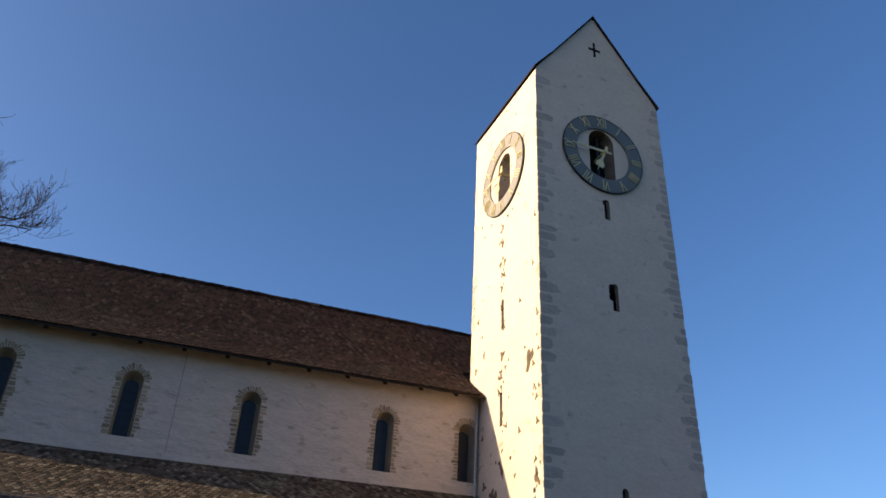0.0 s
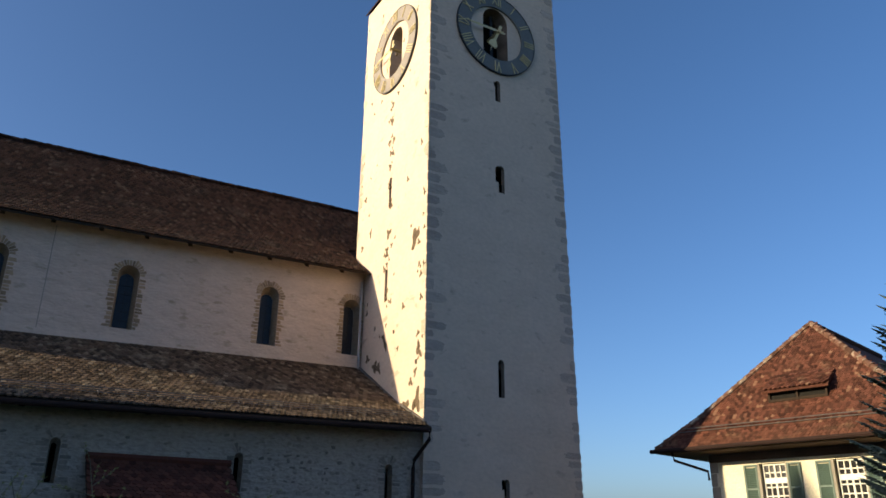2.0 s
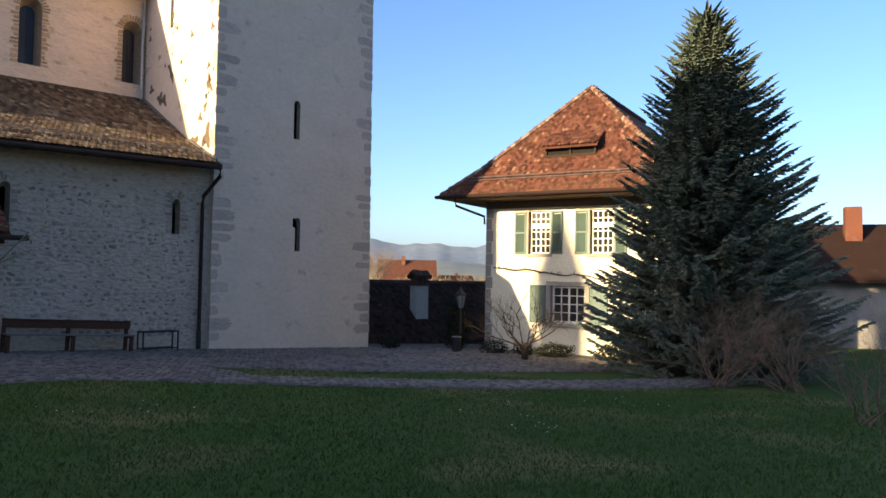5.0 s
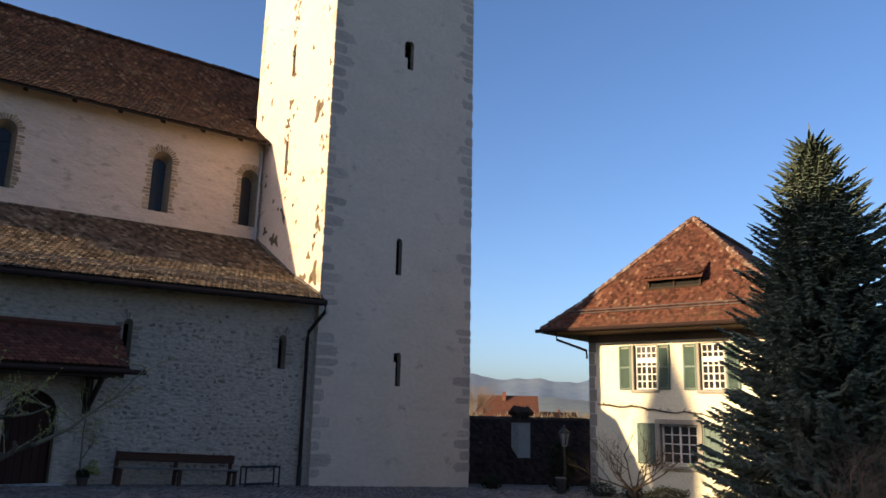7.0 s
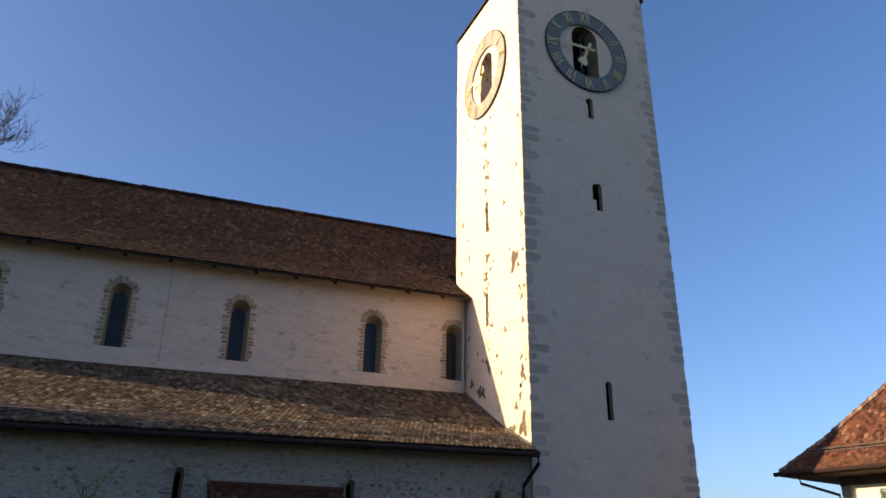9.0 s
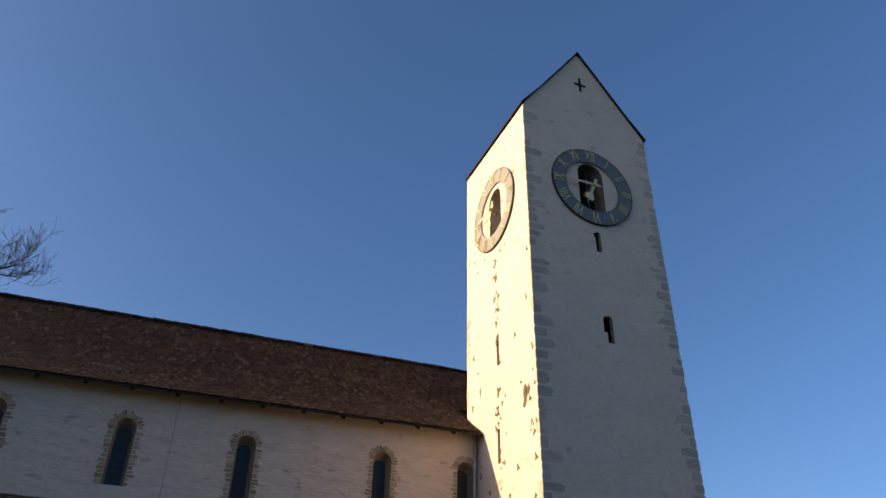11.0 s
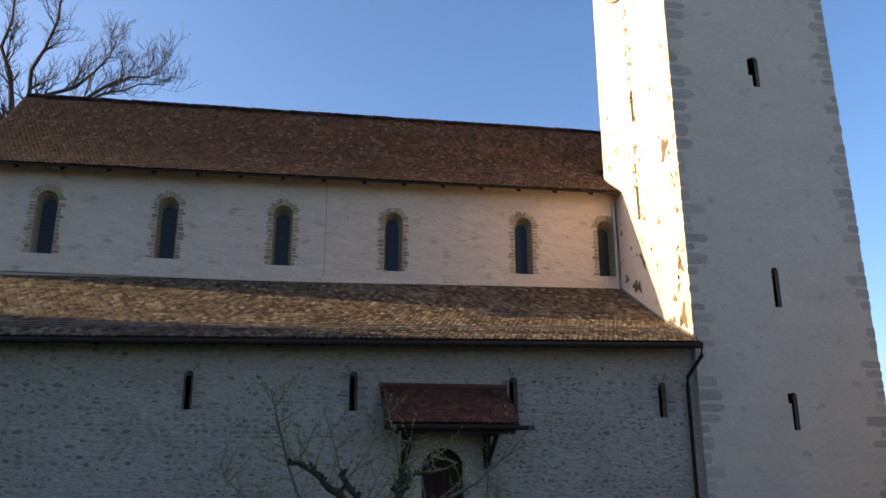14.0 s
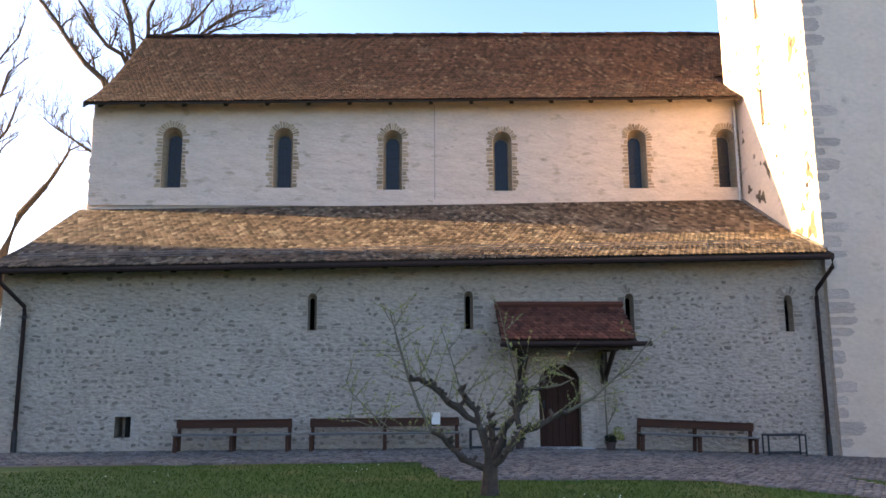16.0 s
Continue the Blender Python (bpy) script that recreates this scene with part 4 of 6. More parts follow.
def house():
    """Local x runs along the sunlit front, local y into the house, z up from the ground."""
    h = tagged(empty("house", HOUSE_AT, TURN), "cream rendered two-storey house with red hipped roof and green shutters", "house")
    W, DEPTH, WALL = 6.4, 11.0, 5.38
    bm = bmesh.new()
    box(bm, 0, W, 0, DEPTH, -0.6, WALL)
    wall = part("house_wall", bm, "house_wall", h)
    ups = [2.06, 4.30]
    zu0, zu1, zl0, zl1 = 3.46, 4.96, 1.10, 2.36
    cut(wall, [boxes((u - 0.40, u + 0.40, -0.05, 0.45, zu0, zu1)) for u in ups] + [boxes((2.48, 3.78, -0.05, 0.45, zl0, zl1))])
    for u in ups:
        casement(u - 0.34, u + 0.36, zu0 + 0.04, zu1 - 0.04, 4, [(zu0 + 0.06, 0.06), (zu0 + 0.29, 0.035), (zu0 + 0.52, 0.035), (zu0 + 0.78, 0.035), (zu0 + 0.98, 0.17), (zu0 + 1.22, 0.035), (zu1 - 0.06, 0.06)], 0.026, h)
        part("window_frame", boxes((u - 0.48, u - 0.40, -0.05, 0.12, zu0, zu1), (u + 0.40, u + 0.45, -0.03, 0.12, zu0, zu1), (u - 0.5, u + 0.47, -0.06, 0.05, zu0 - 0.1, zu0)), "house_stone", h, "brown-grey stone surround")
        shutter(u - 0.92, zu0, zu1 - 0.02, 0.44, True, h)
        shutter(u + 0.46, zu0, zu1 - 0.02, 0.40, True, h)
    casement(2.58, 3.70, zl0 + 0.04, zl1 - 0.04, 4, [(zl0 + 0.06, 0.06), (zl0 + 0.35, 0.03), (zl0 + 0.64, 0.03), (zl0 + 0.93, 0.03), (zl1 - 0.06, 0.06)], 0.03, h)
    part("window_frame", boxes((2.36, 2.52, -0.06, 0.15, zl0 - 0.06, zl1), (3.74, 3.90, -0.06, 0.15, zl0 - 0.06, zl1), (2.36, 3.90, -0.065, 0.15, zl1, zl1 + 0.15), (2.33, 3.93, -0.09, 0.1, zl0 - 0.16, zl0 - 0.02), bevel=0.008), "house_stone", h, "dark sandstone surround")
    shutter(1.74, zl0 - 0.02, zl1 + 0.02, 0.60, False, h)
    shutter(3.93, zl0 - 0.02, zl1 + 0.02, 0.60, False, h)
    # grey corner stones
    rnd = random.Random(8)
    z, k = -0.3, 0
    while z < WALL - 0.2:
        hh = 0.42
        part("corner_stone", boxes((-0.02, 0.20 if k % 2 else 0.26, -0.02, 0.4, z + 0.01, z + hh - 0.01), bevel=0.012), "house_stone", h)
        z += hh
        k += 1
    # cornice and eaves
    part("frieze_board", boxes((-0.03, W + 0.03, -0.03, 0.2, WALL - 0.30, WALL - 0.03), bevel=0.01), "eave_wood", h, "brown timber board under the eaves")
    o, z = 1.22, WALL + 0.06
    part("eaves_board", boxes((-o + 0.1, W + o - 0.1, -o + 0.1, DEPTH + o - 0.1, WALL - 0.02, WALL + 0.09)), "eave_wood", h, "brown timber eaves soffit")
    bm = bmesh.new()
    base = [(-o, -o), (W + o, -o), (W + o, DEPTH + o), (-o, DEPTH + o)]
    lo = [bm.verts.new((x, y, z)) for x, y in base]
    a, b, rz = W / 2, 2.05, 9.60
    k = 0.27
    tops = [(a, b), (a, b), (a, DEPTH - b), (a, DEPTH - b)]
    mid = [bm.verts.new((x + (tx - x) * k, y + (ty - y) * k, z + 1.0)) for (x, y), (tx, ty) in zip(base, tops)]
    r0, r1 = bm.verts.new((a, b, rz)), bm.verts.new((a, DEPTH - b, rz))
    bm.faces.new(lo[::-1])
    for i in range(4):
        bm.faces.new((lo[i], lo[(i + 1) % 4], mid[(i + 1) % 4], mid[i]))
    bm.faces.new((mid[0], mid[1], r0))
    bm.faces.new((mid[1], mid[2], r1, r0))
    bm.faces.new((mid[2], mid[3], r1))
    bm.faces.new((mid[3], mid[0], r0, r1))
    P = [[v.co.copy() for v in lo], [v.co.copy() for v in mid], r0.co.copy()]
    roof = part("house_roof", bm, "tile_red", h)
    # tiles on the front slopes
    lo_c, mid_c, top = P
    ms = []
    up = (mid_c[0] + mid_c[1]) / 2 - (lo_c[0] + lo_c[1]) / 2
    fl = up.length
    ms += tile_rows(Vector((0, lo_c[0].y - 0.03, lo_c[0].z + 0.01)), Vector((1, 0, 0)), up.normalized(), lambda v: (lo_c[0].x + (mid_c[0].x - lo_c[0].x) * v / fl, lo_c[1].x + (mid_c[1].x - lo_c[1].x) * v / fl), fl, 0.12, 0.115, 31)
    up2 = top - (mid_c[0] + mid_c[1]) / 2
    f2 = up2.length
    ms += tile_rows(Vector((0, mid_c[0].y, mid_c[0].z)), Vector((1, 0, 0)), up2.normalized(), lambda v: (mid_c[0].x + (a - mid_c[0].x) * v / f2, mid_c[1].x + (a - mid_c[1].x) * v / f2), f2, 0.12, 0.115, 32)
    mats = [m for _, m in ms]
    singles = mats[:280]
    joined = mats[280:]
    tiles_joined("roof_tiles", joined, "tile_red", roof, 0.112, 0.23, 0.024)
    me = bpy.data.meshes.new("roof_tile")
    me.from_pydata(tile_shape(0.112, 0.23, 0.024), [], TILE_FACES)
    me.materials.append(M["tile_red_piece"])
    for m in singles:
        t = new("roof_tile", me)
        t.parent = roof
        t.matrix_basis = m
    # hip and ridge rolls
    for p0, p1, p2 in ((lo_c[0], mid_c[0], top), (lo_c[1], mid_c[1], top)):
        up_z = Vector((0, 0, 0.05))
        for u, v in ((p0, p1), (p1, p2)):
            k = int((v - u).length / 0.3)
            for i in range(k):
                b2 = bmesh.new()
                lift = Vector((0, 0, rnd.uniform(0, 0.02)))
                tube(b2, [u.lerp(v, i / k) + up_z + lift, u.lerp(v, (i + 1.12) / k) + up_z], [0.115, 0.09], 7)
                part("hip_tile", b2, "hip_clay", roof)
    b2 = bmesh.new()
    tube(b2, [top + Vector((0, 0, 0.05)), Vector((a, DEPTH - b, rz + 0.05))], 0.11, 7)
    part("ridge_tiles", b2, "tile_red", roof)
    # snow guard rails
    for dz in (0.0, 0.10):
        b2 = bmesh.new()
        tube(b2, [(-0.5, -0.84, z + 0.60 + dz), (W + 0.5, -0.84, z + 0.60 + dz)], 0.016, 5)
        part("snow_rail", b2, "lead", roof)
    # long low dormer
    x0, x1 = 2.3, 4.12
    dorm = part("dormer", prism([(-0.30, 7.13), (0.62, 7.72), (0.62, 7.64), (-0.30, 7.06)], x0 - 0.1, x1 + 0.1, "yz"), "tile_red", roof, "low tiled shed dormer")
    rows = tile_rows(Vector((0, -0.32, 7.13)), Vector((1, 0, 0)), Vector((0, 0.92, 0.59)).normalized(), lambda v: (x0 - 0.02, x1 + 0.02), 1.05, 0.15, 0.15, 35)
    tiles_joined("dormer_tiles", [m for _, m in rows], "tile_red", dorm, 0.134, 0.29, 0.028)
    # black box in place of the shade under the dormer
    part("dormer_opening", boxes((x0 + 0.08, x1 - 0.08, -0.08, 0.3, 6.84, 7.16)), "hole", dorm)
    part("dormer_sill", boxes((x0, x1, -0.17, -0.07, 6.78, 6.86)), "wood_dark", dorm)
    for x in (x0, (x0 + x1) / 2 - 0.03, x1 - 0.06):
        part("dormer_post", boxes((x, x + 0.06, -0.15, -0.06, 6.84, 7.14)), "wood_dark", dorm)
    for x in (x0, x1 - 0.04):
        part("dormer_cheek", prism([(-0.12, 6.8), (-0.12, 7.16), (0.5, 7.56)], x, x + 0.04, "yz"), "wood_dark", dorm)
    # gutter and downpipe
    b2 = bmesh.new()
    tube(b2, [(-o - 0.2, -o - 0.06, z), (W + o, -o - 0.06, z)], 0.07, 7)
    tube(b2, [(-o - 0.05, -o, z), (-o - 0.05, DEPTH, z)], 0.07, 7)
    part("gutter", b2, "pipe", h)
    b2 = bmesh.new()
    tube(b2, [(-0.72, -o + 0.1, z - 0.05), (-0.72, -o + 0.2, z - 0.3), (-0.08, -0.06, z - 0.62), (-0.06, -0.06, z - 0.9)], 0.045, 6)
    part("downpipe", b2, "pipe", h)
    return h


M["hip_clay"] = mat("lichened_hip_clay", (0.16, 0.085, 0.06), (0.11, 0.055, 0.04), 3, 20, 0.92, 0.6, per_object=0.4, stain=(0.30, 0.24, 0.19), stain_at=(0.52, 0.66), stain_scale=5)
M["tile_red_piece"] = mat("red_tile_piece", (0.122, 0.050, 0.032), (0.09, 0.041, 0.028), 0.9, 18, 0.9, 0.5, per_object=0.45, stain=(0.15, 0.095, 0.06), stain_at=(0.55, 0.8), stain_scale=1.6)
house_ob = house()
HM = pose(*HOUSE_AT, 0, 0, TURN)


def vine():
    """An old vine trained along the front between the storeys."""
    rnd = random.Random(4)
    b = bmesh.new()
    pts = [HM @ Vector((0.35 + 0.2 * k, -0.06, 3.00 - 0.018 * k + rnd.uniform(-0.05, 0.05))) for k in range(30)]
    tube(b, pts, [0.014 + rnd.uniform(0, 0.018) for _ in pts], 5)
    for _ in range(60):
        p = rnd.choice(pts)
        tube(b, [p, p + Vector((rnd.uniform(-0.08, 0.02), rnd.uniform(-0.1, 0.1), rnd.uniform(-0.05, 0.12)))], [0.014, 0.006], 4)
    tagged(link("vine", b, "bark"), "bare gnarled vine trained along the cream wall", "vine")


vine()

# ---- outbuilding, lamp ----


def outbuilding():
    """A low shed on the falling ground behind the tower: its long tiled slope faces the lawn."""
    o = tagged(empty("outbuilding", (21, 21.5, -0.9)), "low outbuilding with dark mossy tiled roof behind the tower", "outbuilding")
    a, d, n = Vector((16.7, 20.9, 0)), Vector((0.9978, -0.0662, 0)), Vector((0.0662, 0.9978, 0))
    long, deep, z0, z1 = 10.6, 2.35, -0.98, 1.36

    def at(u, v, z):
        return a + d * u + n * v + Vector((0, 0, z))

    def solid(name, corners, material, label=""):
        bm = bmesh.new()
        vs = [bm.verts.new(c) for c in corners]
        for f in ((0, 1, 2, 3), (7, 6, 5, 4), (0, 4, 5, 1), (1, 5, 6, 2), (2, 6, 7, 3), (3, 7, 4, 0)):
            bm.faces.new([vs[i] for i in f])
        bmesh.ops.recalc_face_normals(bm, faces=bm.faces)
        return part(name, bm, material, o, label)

    solid("shed_wall", [at(u, v, z) for z in (-2.2, z0 - 0.02) for u, v in ((0, 0.3), (long, 0.3), (long, 2 * deep - 0.3), (0, 2 * deep - 0.3))], "old_wall", "dark weathered masonry")
    for s in (0, 1):
        e, r = (0.0, deep) if s == 0 else (2 * deep, deep)
        lab = "dark brown clay tiles with lichen" if s == 0 else ""
        slope = solid("roof_slope", [at(u, v, z) for u, v, z in ((0, e, z0), (long, e, z0), (long, r, z1), (0, r, z1))] + [at(u, v, z + 0.08) for u, v, z in ((0, e, z0), (long, e, z0), (long, r, z1), (0, r, z1))], "old_wall", lab)
        if s == 0:
            up = n * deep + Vector((0, 0, z1 - z0))
            ms = tile_rows(at(0, -0.04, z0 + 0.07), d, up.normalized(), lambda v: (0.05, long - 0.05), up.length, 0.17, 0.15, 61)
            tiles_joined("shed_tiles", [m for _, m in ms], "tile_shed", slope, 0.162, 0.28, 0.028)
    x = 0.0
    rnd = random.Random(6)
    while x < long:
        bm = bmesh.new()
        k = rnd.uniform(0, 0.02)
        tube(bm, [at(x, deep, z1 + 0.08 + k), at(x + 0.37, deep, z1 + 0.09 + k)], [0.12, 0.10], 7)
        part("ridge_tile", bm, "tile_dark_piece", o)
        x += 0.34
    bm = bmesh.new()
    tube(bm, [at(0, -0.1, z0 + 0.02), at(long, -0.1, z0 - 0.02)], 0.06, 7)
    part("gutter", bm, "pipe", o)
    c, f = 4.74, 1.02
    shaft = solid("chimney", [at(c + u, f + v, z) for z in (-0.3, 1.34) for u, v in ((-0.31, -0.2), (0.31, -0.2), (0.31, 0.2), (-0.31, 0.2))], "pier", "pale grey rendered chimney shaft")
    part("chimney_cap", boxes((-0.37, 0.37, -0.26, 0.26, 1.34, 1.42)), "old_wall", shaft).matrix_world = Matrix.Translation(at(c, f, 0)) @ Matrix.Rotation(math.atan2(d.y, d.x), 4, "Z")
    # clay cowl: short legs under a ridged hood
    for k in (-1, 0, 1):
        m = Matrix.Translation(at(c + 0.22 * k, f, 0)) @ Matrix.Rotation(math.atan2(d.y, d.x), 4, "Z")
        bm = bmesh.new()
        box(bm, -0.06, 0.06, -0.22, 0.22, 1.42, 1.66, m=m)
        part("cowl_leg", bm, "old_wall", shaft)
    bm = bmesh.new()
    for k in range(4):
        tube(bm, [at(c - 0.33 + 0.22 * k, f - 0.28, 1.68), at(c - 0.33 + 0.22 * k, f, 1.86 + rnd.uniform(-0.02, 0.02)), at(c - 0.33 + 0.22 * k, f + 0.28, 1.68)], [0.10, 0.13, 0.10], 7)
    part("cowl_hood", bm, "tile_dark_piece", shaft, "dark clay cowl tiles")


def leaf_cloud(at, radii, n, size, seed, bm=None):
    """Small leaf quads through an uneven blob."""
    rnd = random.Random(seed)
    bm = bm or bmesh.new()
    at = Vector(at)
    for _ in range(n):
        d = Vector((rnd.gauss(0, 1), rnd.gauss(0, 1), rnd.gauss(0, 1))).normalized()
        r = rnd.uniform(0.55, 1.0) * (1 + 0.35 * noise.noise(d * 2.1 + Vector((seed, 0, 0))))
        p = at + Vector((d.x * radii[0], d.y * radii[1], d.z * radii[2])) * r
        a = Vector((rnd.gauss(0, 1), rnd.gauss(0, 1), rnd.gauss(0, 1))).normalized()
        b = a.orthogonal().normalized()
        s = size * rnd.uniform(0.6, 1.3)
        bm.faces.new([bm.verts.new(p + s * q) for q in (a, 0.5 * b, -a, -0.5 * b)])
    return bm


M["tile_dark_piece"] = mat("coping_clay", (0.12, 0.075, 0.055), (0.085, 0.058, 0.045), 2, 20, 0.9, 0.5, per_object=0.4)
M["tile_shed"] = mat("mossy_shed_tile", (0.050, 0.026, 0.020), (0.034, 0.019, 0.016), 0.9, 20, 0.93, 0.6, per_island=0.5, stain=(0.07, 0.055, 0.045), stain_at=(0.64, 0.76), stain_scale=2.5)
outbuilding()


def street_lamp(x, y):
    z = ground_z(x, y)
    s = tagged(empty("garden_lamp", (x, y, z)), "slim lantern lamp post of grey metal beside the house", "lamp post")
    b = bmesh.new()
    tube(b, [(x, y, z - 0.1), (x, y, z + 1.15), (x, y, z + 1.45)], [0.045, 0.032, 0.03], 8)
    part("post", b, "iron", s)
    b = bmesh.new()
    tube(b, [(x, y, z + 1.45), (x, y, z + 1.5), (x, y, z + 1.85)], [0.06, 0.1, 0.17], 6)
    part("lantern_glass", b, "lead_light", s, "pale lantern panes")
    for k in range(6):
        a = math.pi * k / 3
        b = bmesh.new()
        tube(b, [(x + 0.102 * math.cos(a), y + 0.102 * math.sin(a), z + 1.5), (x + 0.175 * math.cos(a), y + 0.175 * math.sin(a), z + 1.86)], 0.012, 4)
        part("lantern_bar", b, "iron", s)
    b = bmesh.new()
    tube(b, [(x, y, z + 1.85), (x, y, z + 1.9), (x, y, z + 2.02), (x, y, z + 2.12)], [0.2, 0.19, 0.07, 0.015], 6)
    part("lantern_cap", b, "iron", s)
    b = tagged(empty("litter_bin", (x - 0.25, y - 0.1, z)), "small dark litter bin beside the lamp post", "bin")
    m = bmesh.new()
    tube(m, [(x - 0.3, y - 0.1, z - 0.03), (x - 0.3, y - 0.1, z + 0.5)], [0.13, 0.15], 10)
    part("bin_body", m, "iron", b)
    m = bmesh.new()
    tube(m, [(x - 0.3, y - 0.1, z + 0.5), (x - 0.3, y - 0.1, z + 0.54)], [0.17, 0.16], 10)
    part("bin_lid", m, "lead", b)


M["lead_light"] = mat("lantern_pane", (0.22, 0.23, 0.23), (0.16, 0.17, 0.17), 8, 30, 0.25, 0.1)
street_lamp(18.55, 16.7)

# ---- benches, rails, sign ----


def bench(x0, x1, label, tilt=0.0):
    n = tagged(empty("bench", ((x0 + x1) / 2, 18.6, ground_z(x0, 18.6)), 0), label, "bench", "benches along the wall")
    n.matrix_world = pose((x0 + x1) / 2, 18.6, ground_z((x0 + x1) / 2, 18.6) + 0.01, 0, tilt, 0)
    L, z = x1 - x0, 0.0
    for k in (-1, 0, 1):
        c = k * (L / 2 - 0.06)
        b = bmesh.new()
        box(b, c - 0.04, c + 0.04, 0.12, 0.19, 0, 0.77, bevel=0.008)
        box(b, c - 0.04, c + 0.04, -0.22, -0.14, 0, 0.40, bevel=0.008)
        box(b, c - 0.035, c + 0.035, -0.24, 0.16, 0.35, 0.40, bevel=0.006)
        part("leg_frame", b, "wood_bench", n)
    part("back_board", boxes((-L / 2, L / 2, 0.08, 0.12, 0.56, 0.73), bevel=0.012), "wood_bench", n)
    part("back_cap", boxes((-L / 2, L / 2, 0.06, 0.16, 0.73, 0.76), bevel=0.008), "wood_bench", n)
    for y in (-0.24, -0.08):
        part("seat_board", boxes((-L / 2, L / 2, y, y + 0.15, 0.40, 0.435), bevel=0.01), "bench_seat", n, "grey worn seat board")
    return n


M["bench_seat"] = mat("grey_bench_wood", (0.15, 0.135, 0.12), (0.11, 0.098, 0.088), 5, 50, 0.75, 0.3, stretch=(0.4, 6, 6))
bench(-5.50, -2.78, "long brown wooden bench with grey seat against the wall")
bench(-2.35, 1.22, "long brown wooden bench with a small notice on it")
bench(5.53, 8.42, "long brown wooden bench beside the iron rail", 2.9)


def rail(x0, x1, label):
    z = ground_z(x0, 18.6)
    r = tagged(empty("boot_rail", ((x0 + x1) / 2, 18.55, z)), label, "rail", "iron rails by the benches")
    for y in (18.4, 18.7):
        for x in (x0, x1):
            b = bmesh.new()
            tube(b, [(x, y, z - 0.05), (x, y, z + 0.5)], 0.022, 6)
            part("upright", b, "iron", r)
        b = bmesh.new()
        tube(b, [(x0, y, z + 0.5), (x1, y, z + 0.5)], 0.022, 6)
        tube(b, [(x0, y, z + 0.08), (x1, y, z + 0.08)], 0.016, 6)
        part("cross_bar", b, "iron", r)
    for x in (x0, x1):
        b = bmesh.new()
        tube(b, [(x, 18.4, z + 0.5), (x, 18.7, z + 0.5)], 0.02, 6)
        part("end_bar", b, "iron", r)


rail(8.66, 9.58, "low black iron rail frame by the bench end")
rail(1.48, 2.3, "low black iron rail frame near the church door")
sg = tagged(link("notice", boxes((0.55, 0.76, 18.60, 18.615, 0.50, 0.78)), "white_paint"), "small pale blue-white notice board on the bench back", "sign")


# ---- trees and shrubs ----


def limb(bm, p, d, r, length, depth, rnd, up=0.25, tips=None, wander=0.35, sides=6, kids=3, shrink=0.62):
    """A branch that wanders, tapers and divides."""
    pts, rad = [p.copy()], [r]
    steps = 5
    for k in range(steps):
        d = (d + Vector((rnd.uniform(-1, 1), rnd.uniform(-1, 1), rnd.uniform(-1, 1))) * wander * 0.5 + Vector((0, 0, up * 0.2))).normalized()
        p = p + d * (length / steps)
        pts.append(p.copy())
        rad.append(r * (1 - 0.55 * (k + 1) / steps))
    tube(bm, pts, rad, sides if depth > 1 else 4)
    if depth == 0:
        if tips is not None:
            tips.append(pts[-1])
            tips.append(pts[3])
        return
    for k in range(kids):
        i = rnd.choice((2, 3, 4, 5)) if k else 5
        side = Vector((rnd.uniform(-1, 1), rnd.uniform(-1, 1), rnd.uniform(-0.4, 0.9)))
        limb(bm, pts[i], (d * 0.75 + side * 0.75).normalized(), rad[i] * 0.75, length * shrink * rnd.uniform(0.75, 1.2), depth - 1, rnd, up, tips, wander, sides, kids, shrink)


